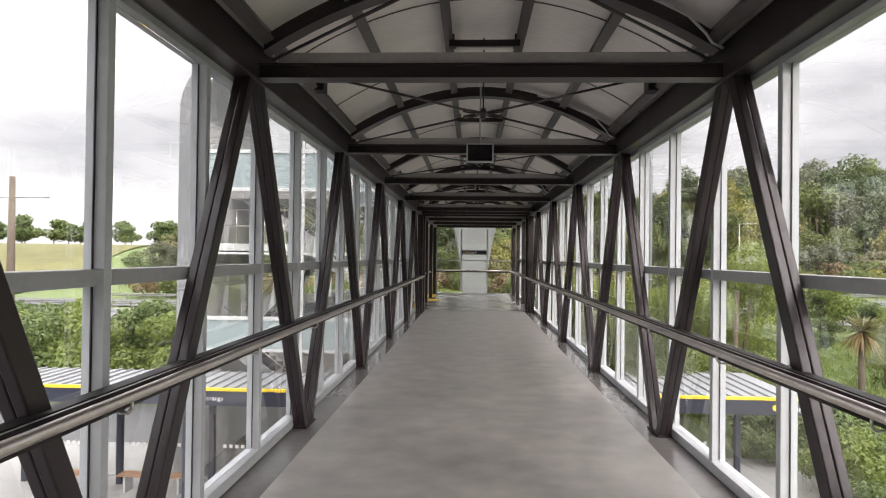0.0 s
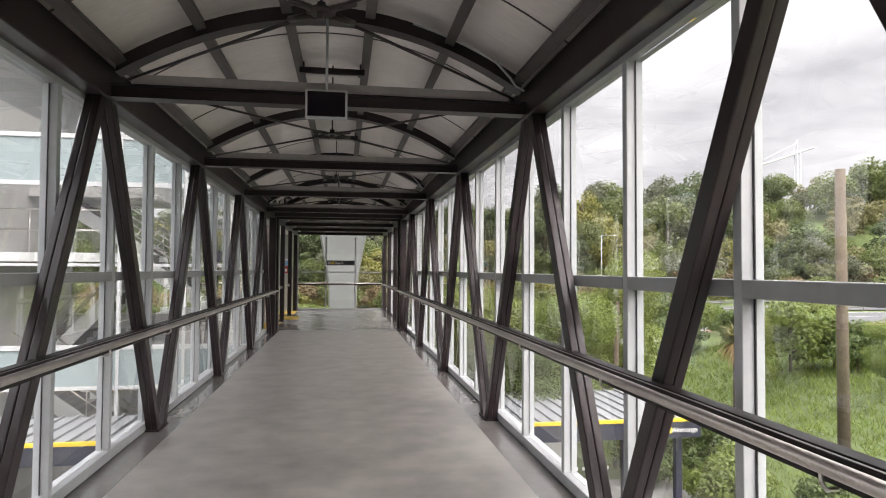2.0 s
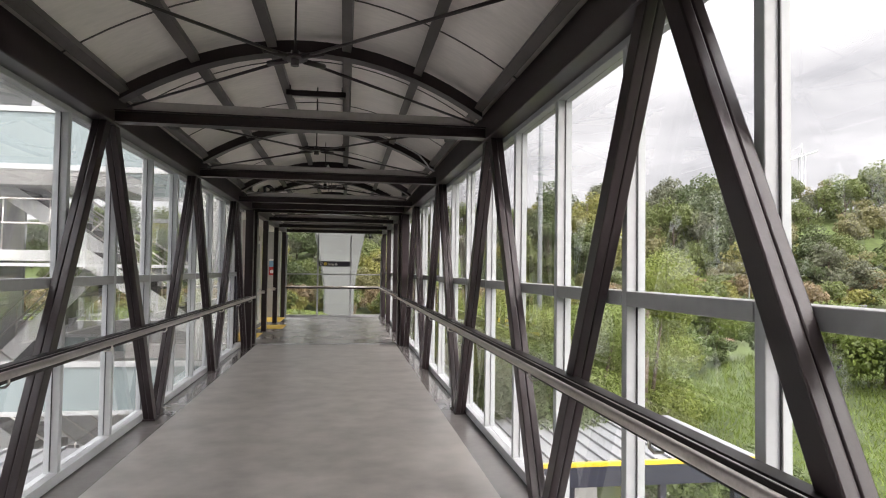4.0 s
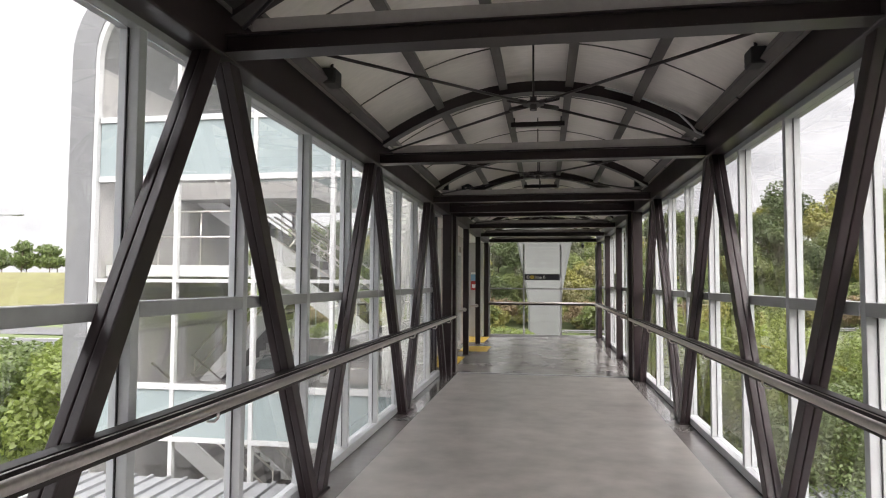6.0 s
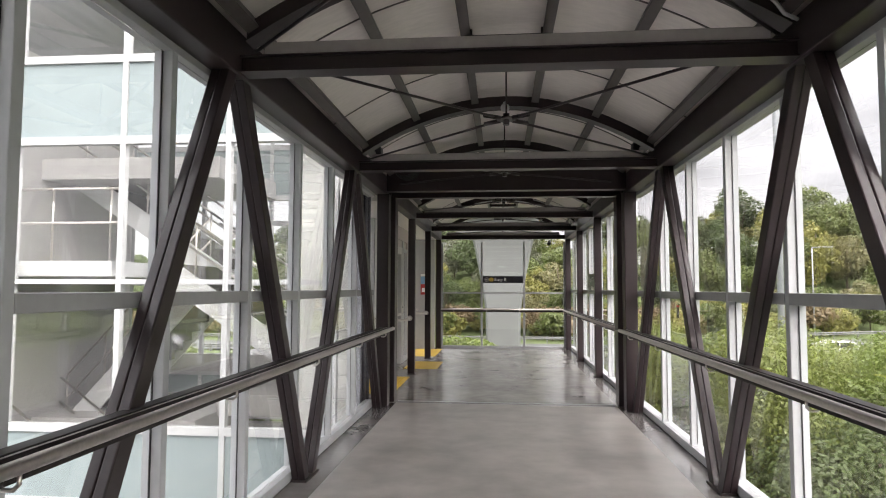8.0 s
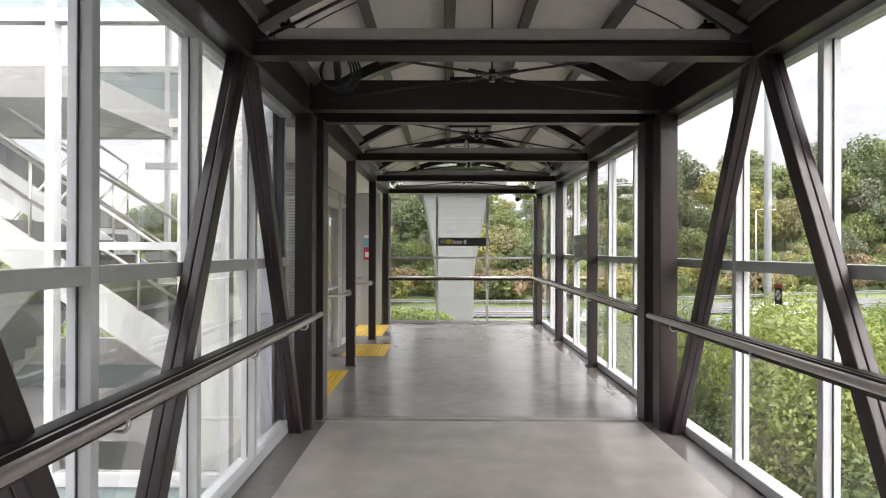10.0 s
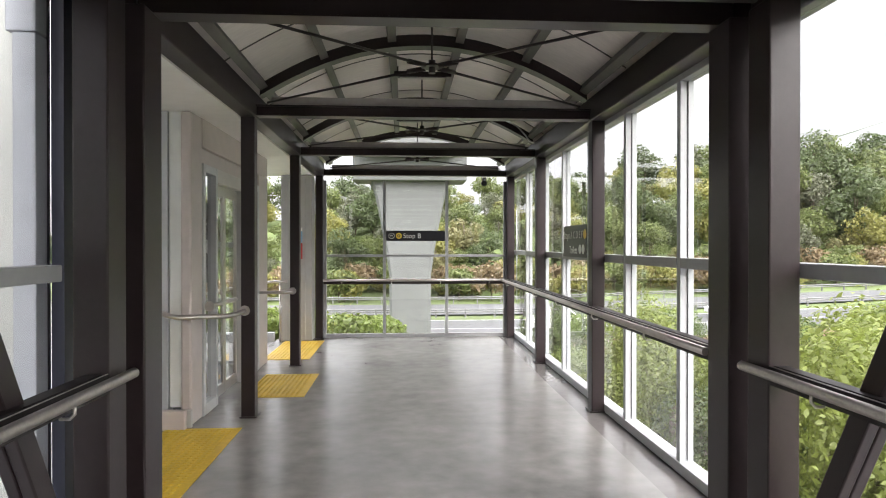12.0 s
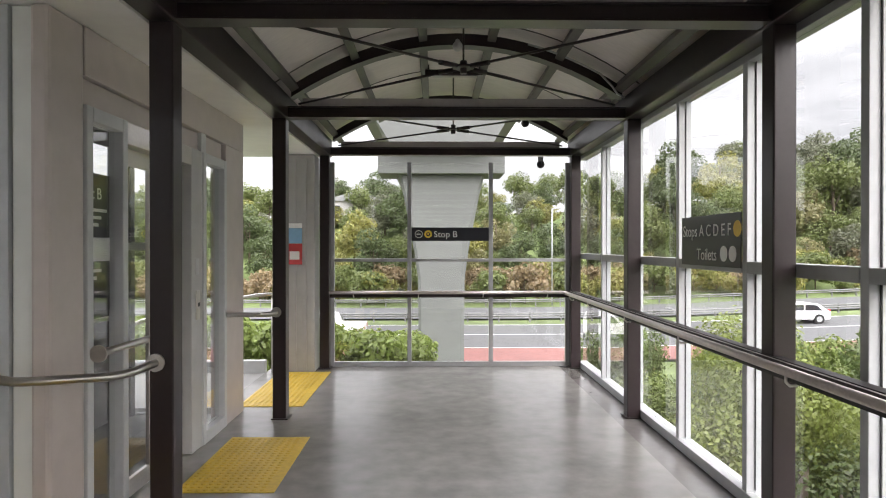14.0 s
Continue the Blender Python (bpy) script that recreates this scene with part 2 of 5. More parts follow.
def tube(bm, pts, r, n=10, cap=True):
    """A round tube through pts, of radius r or one radius a point."""
    pts = [Vector(p) for p in pts]
    rs = r if isinstance(r, (list, tuple)) else [r] * len(pts)
    rings, u = [], None
    for i, p in enumerate(pts):
        d = (pts[min(i + 1, len(pts) - 1)] - pts[max(i - 1, 0)]).normalized()
        if u is None:
            u = d.orthogonal().normalized()
        u = (u - d * u.dot(d)).normalized()
        v = d.cross(u)
        rings.append([bm.verts.new(p + (u * math.cos(2 * math.pi * k / n) + v * math.sin(2 * math.pi * k / n)) * rs[i]) for k in range(n)])
    for a, b in zip(rings, rings[1:]):
        for k in range(n):
            f = bm.faces.new((a[k], a[(k + 1) % n], b[(k + 1) % n], b[k]))
            f.smooth = True
    if cap:
        bm.faces.new(rings[0][::-1])
        bm.faces.new(rings[-1])


def disc(bm, c, axis, r, h, n=20):
    a = Vector(axis).normalized()
    tube(bm, [Vector(c) - a * h / 2, Vector(c) + a * h / 2], r, n)


def sweep(bm, profile, y0, y1):
    """A closed x-z outline carried along y."""
    a = [bm.verts.new((x, y0, z)) for x, z in profile]
    b = [bm.verts.new((x, y1, z)) for x, z in profile]
    fs = [bm.faces.new(a), bm.faces.new(b[::-1])]
    n = len(a)
    for i in range(n):
        fs.append(bm.faces.new((a[i], b[i], b[(i + 1) % n], a[(i + 1) % n])))
    bmesh.ops.recalc_face_normals(bm, faces=fs)


def mesh_of(name, bm, material):
    me = bpy.data.meshes.new(name)
    bm.to_mesh(me)
    bm.free()
    me.materials.append(material)
    return me


def part(name, bm, material, parent=None, label=""):
    ob = new(name, mesh_of(name, bm, material))
    ob.parent = parent
    if label:
        ob["label"] = label
    return ob


def thing(name, label, category, group="", kind="", at=(0, 0, 0)):
    ob = new(name)
    ob.location = at
    ob.empty_display_size = 0.1
    return tagged(ob, label, category, group, kind)


def solid(name, bm, material, label, category, group="", kind=""):
    return tagged(part(name, bm, material), label, category, group, kind)


def new_bm():
    return bmesh.new()


def box_mesh(name, dx, dy, dz, material, bevel=0.0):
    bm = new_bm()
    box(bm, -dx / 2, dx / 2, -dy / 2, dy / 2, -dz / 2, dz / 2, bevel)
    return mesh_of(name, bm, material)


def put(name, me, parent, at, label=""):
    ob = new(name, me)
    ob.parent = parent
    ob.location = at
    if label:
        ob["label"] = label
    return ob


def lettering(text, size, parent, m, material=None):
    cu = bpy.data.curves.new("lettering", "FONT")
    cu.body, cu.size, cu.extrude = text, size, 0.0008
    cu.materials.append(material or M_LETTER)
    ob = new("lettering", cu)
    ob.parent = parent
    ob.matrix_basis = m
    return ob


# ---- the bridge: floor, window walls, roof ----
Y_BACK, Y_JOINT, Y_END = -7.6, 18.25, 25.72
NODES = [4.5 + 3.0 * k for k in range(-3, 5)]
FEET = [6.0 + 3.0 * k for k in range(-4, 5)]
POSTS = [18.42, 20.93, 23.35, 25.66]
X_TRUSS, X_GLASS, Z_BEAM = 1.575, 1.69, 2.655

bm = new_bm()
box(bm, -1.39, 1.39, Y_BACK, Y_JOINT - 0.03, -0.35, 0.0)
floor = solid("floor", bm, M_CONCRETE, "worn grey polished concrete bridge deck", "floor", kind="structure")
bm = new_bm()
box(bm, -1.49, 1.39, Y_JOINT + 0.03, Y_END + 0.1, -0.35, 0.0)
box(bm, -2.25, -1.49, Y_JOINT + 0.32, Y_END + 0.1, -0.35, -0.002)
solid("floor_lobby", bm, M_LOBBY, "glossy grey coated concrete landing floor", "floor", kind="structure")
bm = new_bm()
box(bm, -1.49, 1.49, Y_JOINT - 0.028, Y_JOINT + 0.028, -0.2, -0.022)
solid("expansion_joint", bm, M_BLACK, "dark rubber expansion joint across the deck", "floor joint", kind="structure")
for y in (Y_JOINT - 0.04, Y_JOINT + 0.07):
    bm = new_bm()
    box(bm, -1.38, 1.38, y - (0.008 if y < Y_JOINT else 0.035), y + (0.008 if y < Y_JOINT else 0.035), 0.0005, 0.005)
    solid("joint_cover_strip", bm, M_GALV, "thin metal edge strip along the deck joint", "floor strip", kind="structure")

for side, s in (("left", -1), ("right", 1)):
    for y0, y1 in ((Y_BACK, Y_JOINT - 0.03), (Y_JOINT + 0.03, Y_END + 0.1)):
        if s < 0 and y0 > 10:
            continue
        bm = new_bm()
        box(bm, min(s * 1.394, s * 1.76), max(s * 1.394, s * 1.76), y0, y1, -0.35, -0.006)
        solid("sill_" + side, bm, M_SILL, "glossy grey painted edge sill beside the deck", "sill", kind="structure")
    bm = new_bm()
    box(bm, min(s * 1.79, s * 1.90), max(s * 1.79, s * 1.90), Y_BACK, Y_JOINT if s < 0 else Y_END, -0.42, -0.06)
    solid("edge_beam_" + side, bm, M_WHITE, "white painted outer edge beam of the bridge", "edge beam", kind="structure")


def window_wall(name, label, s, ys, y0, y1):
    wall = thing(name, label, "window", kind="structure")
    x = s * X_GLASS
    mull = box_mesh("mullion", 0.10, 0.055, 2.62, M_FRAME, 0.004)
    for y in ys:
        put("mullion", mull, wall, (x, y, 1.35))
        gm = box_mesh("gasket", 0.006, 0.012, 2.56, M_BLACK)
        put("gasket", gm, wall, (x + s * 0.004, y - 0.034, 1.37))
    edges = [y0] + list(ys) + [y1]
    for za, zb, m_, dep in ((0.0, 0.075, M_FRAME, 0.11), (2.62, 2.78, M_TRANSOM, 0.10)):
        bm = new_bm()
        box(bm, x - dep / 2 - 0.003, x + dep / 2 + 0.003, y0, y1, za, zb, 0.004)
        part("rail", bm, m_, wall)
    for a, b in zip(edges, edges[1:]):
        if b - a < 0.12:
            continue
        a2, b2 = a + 0.0285, b - 0.0285
        bm = new_bm()
        box(bm, x - 0.054, x + 0.05, a2, b2, 1.372, 1.442, 0.004)
        part("transom", bm, M_TRANSOM, wall)
        for za, zb in ((0.077, 1.370), (1.444, 2.618)):
            bm = new_bm()
            box(bm, x - 0.004, x + 0.004, a2 - 0.004, b2 + 0.004, za, zb)
            p = part("pane", bm, M_GLASS, wall)
            p.visible_shadow = False
    return wall


ys_bridge = [float(y) for y in range(-7, 18)]
window_wall("window_1", "tall white-framed clear glass side wall of the bridge", -1, ys_bridge, Y_BACK, 17.98)
window_wall("window_2", "tall white-framed clear glass side wall of the bridge", 1, ys_bridge, Y_BACK, 18.3)
window_wall("window_3", "white-framed clear glass side wall of the landing", 1, [19.33, 20.37, 21.42, 22.46, 23.55, 24.64], 18.56, Y_END)

# end window, looking along the walk
wall = thing("window_4", "three-bay glazed end wall with slim pale frames", "window", kind="structure")
YW = Y_END + 0.06
for x in (-1.5, -0.52, 0.52, 1.5):
    put("mullion", box_mesh("mullion", 0.05, 0.07, 2.6, M_TRANSOM, 0.004), wall, (x, YW, 1.3))
for za, zb in ((0.0, 0.06), (1.335, 1.375)):
    for a, b in ((-1.475, -0.545), (-0.495, 0.495), (0.545, 1.475)):
        bm = new_bm()
        box(bm, a, b, YW - 0.03, YW + 0.03, za, zb, 0.003)
        part("transom", bm, M_TRANSOM, wall)
for a, b in ((-1.475, -0.545), (-0.495, 0.495), (0.545, 1.475)):
    for za, zb in ((0.062, 1.333), (1.377, 2.60)):
        bm = new_bm()
        box(bm, a - 0.003, b + 0.003, YW - 0.004, YW + 0.004, za, zb)
        part("pane", bm, M_GLASS, wall).visible_shadow = False

# closing wall behind the start
bm = new_bm()
box(bm, -1.9, 1.9, Y_BACK - 0.2, Y_BACK, -0.4, 3.6)
solid("wall_back", bm, M_GREYPANEL, "plain grey end wall of the bridge", "wall", kind="structure")


# ---- roof: arched sheeting, purlins, arches, ties ----
def arch_z(x, rise=0.50, half=1.52, base=2.92):
    return base + rise * (1 - (x / half) ** 2)


bm = new_bm()
xs = [-1.86 + 3.72 * i / 26 for i in range(27)]
ys = [Y_BACK - 0.3] + [Y_BACK + 0.9 * i for i in range(1, 38)] + [Y_END + 0.55]
grid = [[[bm.verts.new((x, y, arch_z(x) + 0.06 + dz)) for x in xs] for y in ys] for dz in (0.0, 0.05)]
for j in range(len(ys) - 1):
    for i in range(len(xs) - 1):
        for g, flip in ((grid[0], True), (grid[1], False)):
            q = [g[j][i], g[j][i + 1], g[j + 1][i + 1], g[j + 1][i]]
            bm.faces.new(q[::-1] if flip else q).smooth = True
solid("ceiling", bm, M_SHEET, "pale grey arched roof lining sheets", "ceiling", kind="structure")
# laps between the lining sheets
bm = new_bm()
y = Y_BACK + 0.75
while y < Y_END:
    pts = [(x, y, arch_z(x) + 0.057) for x in xs[2:-2]]
    for a, b in zip(pts, pts[1:]):
        bar(bm, a, b, 0.012, 0.008)
    y += 1.5
tagged(part("sheet_laps", bm, M_PURLIN), "thin dark laps between roof lining sheets", "roof seam", kind="structure")

PURLINS = (-1.46, -0.92, -0.31, 0.31, 0.92, 1.46)
for x in PURLINS:
    bm = new_bm()
    z = arch_z(x)
    ang = math.atan2(-2 * 0.5 * x / 1.52 ** 2, 1)
    up = (-math.sin(ang), 0, math.cos(ang))
    bar(bm, (x, Y_BACK, z), (x, Y_END + 0.4, z), 0.075, 0.11, up, 0.004)
    solid("purlin", bm, M_PURLIN, "grey-brown steel purlin under the roof sheets", "purlin", "roof purlins", "structure")

FRAMES_Y = NODES + POSTS[:]
for y in FRAMES_Y:
    # arched rib
    bm = new_bm()
    seg = [-1.47 + 2.94 * i / 20 for i in range(21)]
    lo = [(x, arch_z(x) - 0.10) for x in seg]
    hi = [(x, arch_z(x) + 0.0) for x in seg[::-1]]
    sweep(bm, lo + hi, y - 0.05, y + 0.05)
    lo2 = [(x, arch_z(x) - 0.106) for x in seg]
    hi2 = [(x, arch_z(x) - 0.098) for x in seg[::-1]]
    sweep(bm, lo2 + hi2, y - 0.065, y + 0.065)
    solid("roof_arch", bm, M_STEEL, "dark brown curved steel roof rib", "roof rib", "roof ribs", "structure")
    # cross beam, an I-section
    big = abs(y - POSTS[0]) < 0.01
    zb, zt = (2.66, 2.80) if big else (2.672, 2.768)
    beam = thing("cross_beam", "dark brown steel cross beam under the arched roof", "beam", "cross beams", "structure")
    bm = new_bm()
    box(bm, -1.50, 1.50, y - 0.04, y + 0.04, zb + 0.011, zt - 0.011)
    part("web", bm, M_STEEL, beam)
    for z in (zb, zt - 0.01):
        bm = new_bm()
        box(bm, -1.50, 1.50, y - 0.065, y + 0.065, z, z + 0.01, 0.002)
        part("flange", bm, M_STEEL, beam)
    # added paler strip that stands for the lighter top flange of the beam
    bm = new_bm()
    box(bm, -1.37, 1.37, y - 0.045, y + 0.045, zt + 0.001, zt + 0.075, 0.006)
    part("top_strip", bm, M_TOPSTRIP, beam, "pale grey strip along the beam top")
bm = new_bm()
box(bm, -1.50, 1.50, 18.02, 18.17, 2.70, 2.95, 0.004)
solid("portal_beam", bm, M_STEEL, "deep dark brown steel end beam of the bridge", "beam", kind="structure")

# tie rods crossing under the roof, with a hub hung in each bay
bays = [(a, b) for a, b in zip(NODES, NODES[1:])] + [(POSTS[i], POSTS[i + 1]) for i in range(3)] + [(16.5, 18.1)]
for a, b in bays:
    c = ((a + b) / 2, 2.79)
    br = thing("tie_rod_cross", "thin dark steel tie rods crossing at a hub", "tie rods", "roof tie rods", "structure", (0, c[0], c[1]))
    for sx in (-1, 1):
        for yy in (a, b):
            bm = new_bm()
            sgn = 1 if yy > c[0] else -1
            tube(bm, [(sx * 0.06, sgn * 0.05, 0), (sx * 1.40, (yy - c[0]) * 0.96, 0.0)], 0.010, 8)
            tube(bm, [(sx * 0.05, sgn * 0.045, 0), (sx * 0.17, sgn * 0.13, 0)], 0.018, 8)
            part("rod", bm, M_STEEL, br)
    bm = new_bm()
    disc(bm, (0, 0, 0), (0, 0, 1), 0.075, 0.014)
    disc(bm, (0, 0, 0), (0, 0, 1), 0.025, 0.09)
    part("hub", bm, M_STEEL, br)
    bm = new_bm()
    tube(bm, [(0, 0, 0), (0, 0, arch_z(0) - c[1] + 0.05)], 0.007, 8)
    part("hanger", bm, M_STEEL, br)

# slim batten lights between the middle purlins
for a, b in bays[:-1]:
    y = (a + b) / 2 - 0.28
    li = thing("ceiling_light", "slim dark batten light fixed across two purlins", "ceiling light", "roof batten lights", at=(0, y, 3.30))
    bm = new_bm()
    box(bm, -0.30, 0.30, -0.045, 0.045, -0.01, 0.045, 0.006)
    part("housing", bm, M_STEEL, li)
    bm = new_bm()
    box(bm, -0.24, 0.24, -0.03, 0.03, -0.022, -0.0105, 0.004)
    part("diffuser", bm, M_LAMP, li)
    for sx in (-0.27, 0.27):
        bm = new_bm()
        box(bm, sx - 0.015, sx + 0.015, -0.02, 0.02, 0.045, 0.10)
        part("bracket", bm, M_STEEL, li)


# ---- trusses and posts ----
for side, s in (("left", -1), ("right", 1)):
    tr = thing("truss_" + side, "dark brown steel truss with zigzag diagonals", "truss", kind="structure")
    x = s * X_TRUSS
    bm = new_bm()
    box(bm, x - 0.075, x + 0.075, Y_BACK, 18.2, 2.66, 2.90, 0.008)
    part("top_chord", bm, M_STEEL, tr)
    bm = new_bm()
    box(bm, min(s * 1.652, s * 1.665), max(s * 1.652, s * 1.665), Y_BACK, 18.2, 2.70, 3.02)
    part("eaves_flashing", bm, M_STEEL, tr)
    for n_ in NODES:
        for f in (n_ - 1.5, n_ + 1.5):
            d = 1 if f > n_ else -1
            bm = new_bm()
            for dx in (-0.0255, 0.0255):
                bar(bm, (x + dx, n_ + d * 0.075, 2.70), (x + dx, f - d * 0.075, -0.03), 0.10, 0.050, (1, 0, 0), 0.007)
            bar(bm, (x, n_ + d * 0.075, 2.70), (x, f - d * 0.075, -0.03), 0.07, 0.012, (1, 0, 0))
            part("diagonal", bm, M_STEEL, tr)
    for f in FEET[1:-1]:
        bm = new_bm()
        box(bm, x - 0.065, x + 0.065, f - 0.16, f + 0.16, -0.011, 0.012, 0.003)
        part("base_plate", bm, M_STEEL, tr)
    bm = new_bm()
    box(bm, min(s * 1.46, s * 1.61), max(s * 1.46, s * 1.61), 17.97, 18.15, -0.03, 2.66, 0.008)
    part("end_post", bm, M_STEEL, tr)

for s in (-1, 1):
    side = "left" if s < 0 else "right"
    fr = thing("portal_frame_" + side, "row of dark brown steel posts along the landing", "steel frame", kind="structure")
    x = s * 1.575
    bm = new_bm()
    box(bm, x - 0.07, x + 0.07, 18.36, Y_END + 0.05, 2.665, 2.88, 0.008)
    part("top_chord", bm, M_STEEL, fr)
    bm = new_bm()
    box(bm, min(s * 1.652, s * 1.665), max(s * 1.652, s * 1.665), 18.36, Y_END + 0.05, 2.70, 3.02)
    part("eaves_flashing", bm, M_STEEL, fr)
    for i, y in enumerate(POSTS):
        w = 0.16 if i == 0 else 0.12
        inner = 1.42 if i == 0 else 1.515
        outer = 1.62 if i == 0 else 1.635
        bm = new_bm()
        box(bm, min(s * inner, s * outer), max(s * inner, s * outer), y - w / 2 - (0.09 if i == 0 else 0), y + w / 2 - (0.03 if i == 0 else 0), 0.0, 2.664, 0.008)
        part("post", bm, M_STEEL, fr)
        if i:
            bm = new_bm()
            box(bm, min(s * (inner - 0.02), s * (outer + 0.01)), max(s * (inner - 0.02), s * (outer + 0.01)), y - w / 2 - 0.02, y + w / 2 + 0.02, 0.001, 0.012, 0.002)
            part("base_plate", bm, M_STEEL, fr)


# ---- handrails ----
def rail_run(s, y0, y1, x_in, brackets, gap=0.10, name="handrail", lab="worn steel tube handrail on a dark steel channel"):
    hr = thing(name, lab, "handrail", "bridge handrails", at=(s * x_in, y0, 0.95))
    L = y1 - y0
    bm = new_bm()
    tube(bm, [(0, 0, 0), (0, L, 0)], 0.023, 16)
    part("tube", bm, M_DULLTUBE, hr)
    # dark steel flat with a thin bright top strip behind the tube, and an angle with a broad dark top behind that
    for nm, w0, w1, h0, h1, mt in (("backing_flat", 0.046, 0.054, -0.060, 0.022, M_CHANNEL), ("bright_edge", 0.048, 0.0538, 0.0225, 0.0255, M_STAINLESS),
                                   ("channel_web", 0.070, 0.078, -0.050, 0.026, M_CHANNEL),
                                   ("channel_top", 0.0785, 0.138, 0.012, 0.024, M_CHANNEL), ("channel_web", 0.130, 0.138, -0.050, 0.0115, M_CHANNEL)):
        bm = new_bm()
        a, b = sorted((s * w0, s * w1))
        box(bm, a, b, gap, L - 0.10, h0, h1, 0.001)
        part(nm, bm, mt, hr)
    for y in brackets:
        bm = new_bm()
        pts = [(0, y - y0, -0.018), (0, y - y0, -0.05), (s * 0.018, y - y0, -0.068), (s * 0.05, y - y0, -0.068), (s * 0.066, y - y0, -0.04)]
        tube(bm, pts, 0.007, 8)
        part("bracket", bm, M_STAINLESS, hr)
    return hr


for s in (-1, 1):
    rail_run(s, Y_BACK + 0.05, 18.12, 1.415, [-6.2, -4.7, -3.2, -1.7, -0.2, 1.3, 2.8, 4.3, 5.8, 7.3, 8.8, 10.3, 11.8, 13.3, 14.8, 16.3, 17.6])
rail_run(1, 18.51, 25.62, 1.43, [19.4, 20.6, 21.9, 23.1, 24.4, 25.3], 0.01)
hr = thing("handrail", "steel tube handrail on a dark bar along the end window", "handrail", "bridge handrails", at=(0, 25.50, 0.93))
bm = new_bm()
tube(bm, [(-1.5, 0, 0.03), (1.43, 0, 0.03)], 0.021, 14)
part("tube", bm, M_DULLTUBE, hr)
bm = new_bm()
box(bm, -1.5, 1.5, 0.045, 0.10, -0.035, 0.035, 0.003)
part("channel", bm, M_STEEL, hr)
for x in (-1.2, -0.4, 0.4, 1.2):
    bm = new_bm()
    tube(bm, [(x, 0, 0.01), (x, 0, -0.02), (x, 0.05, -0.03)], 0.006, 8)
    part("bracket", bm, M_STAINLESS, hr)


# ---- lift front, landing side, tactile pads ----
bm = new_bm()
box(bm, -2.95, -1.655, 18.6, Y_END, 2.66, 2.74)
solid("ceiling_side", bm, M_SOFFIT, "white flat soffit over the lift and stair entry", "ceiling", kind="structure")
lift = thing("wall_lift", "beige panelled lift front with glass side panels", "lift front", kind="structure")
X_LIFT, Z_PIT = -1.98, -4.7


def lift_part(name, y0, y1, z0, z1, material, x0=-0.10, x1=0.0, bev=0.006, label=""):
    bm = new_bm()
    box(bm, X_LIFT + x0, X_LIFT + x1, y0, y1, z0, z1, bev)
    return part(name, bm, material, lift, label)


lift_part("corner_column", 20.62, 20.92, 0.002, 2.655, M_BEIGE, -0.09, 0.0, 0.02)
lift_part("column_strip", 20.66, 20.92, 0.155, 2.655, M_PALEPANEL, -0.195, -0.093)
lift_part("column_base", 20.57, 20.615, 0.002, 0.15, M_GREYPANEL, -0.30, 0.012)
lift_part("bulkhead", 20.925, 23.6, 2.40, 2.655, M_BEIGE, -0.14, 0.0)
lift_part("bulkhead_step", 20.925, 23.1, 2.26, 2.398, M_BEIGE, -0.14, -0.035)
lift_part("end_panel", 23.105, 23.6, 0.002, 2.398, M_BEIGE, -0.14, 0.0)
lift_part("button_panel", 22.35, 22.555, 0.002, 2.258, M_GREYPANEL, -0.12, -0.005)
for y0, y1 in ((20.925, 21.36), (22.56, 23.10)):
    lift_part("door_frame", y0, y0 + 0.06, 0.002, 2.255, M_WHITE, -0.08, 0.01)
    lift_part("door_frame", y1 - 0.06, y1, 0.002, 2.255, M_WHITE, -0.08, 0.01)
    lift_part("door_frame", y0 + 0.061, y1 - 0.061, 0.002, 0.10, M_WHITE, -0.08, 0.01)
    lift_part("door_frame", y0 + 0.061, y1 - 0.061, 2.18, 2.255, M_WHITE, -0.08, 0.01)
    p = lift_part("pane", y0 + 0.055, y1 - 0.055, 0.101, 2.179, M_GLASS, -0.046, -0.038, 0)
    p.visible_shadow = False
for y0, y1 in ((21.37, 21.853), (21.857, 22.34)):
    for ya, yb, za, zb in ((y0, y0 + 0.05, 0.012, 2.12), (y1 - 0.05, y1, 0.012, 2.12), (y0 + 0.051, y1 - 0.051, 0.012, 0.12), (y0 + 0.051, y1 - 0.051, 2.02, 2.12)):
        lift_part("lift_door_rail", ya, yb, za, zb, M_STAINLESS, -0.10, -0.07, 0.003, "brushed steel lift door rail")
    lift_part("door_glass", y0 + 0.048, y1 - 0.048, 0.118, 2.022, M_GLASS, -0.088, -0.082, 0).visible_shadow = False
lift_part("lift_lintel", 21.365, 22.345, 2.125, 2.257, M_STAINLESS, -0.10, 0.0)
lift_part("call_panel", 22.42, 22.49, 0.98, 1.20, M_STAINLESS, -0.0040, 0.0070, 0.004, "small steel lift call panel")
lift_part("call_button", 22.44, 22.47, 1.08, 1.11, M_BLACK, 0.0075, 0.0130, 0.002)
lift_part("notice_plate", 22.42, 22.49, 1.32, 1.44, M_WHITE, -0.0040, 0.0000, 0.002)
# glazed lift shaft
for x0, x1, y0, y1 in ((-3.16, -3.145, 20.80, 23.5), (-3.12, -2.13, 23.55, 23.565)):
    bm = new_bm()
    box(bm, x0, x1, y0, y1, 0.0, 2.64)
    part("shaft_pane", bm, M_GLASS, lift).visible_shadow = False
for y in (21.5, 22.6, 23.54):
    bm = new_bm()
    box(bm, -3.2, -3.1, y - 0.04, y + 0.04, Z_PIT, 2.64, 0.004)
    part("shaft_post", bm, M_TRANSOM, lift)
bm = new_bm()
box(bm, -3.1, -2.1, 20.95, 23.48, -0.06, -0.004)
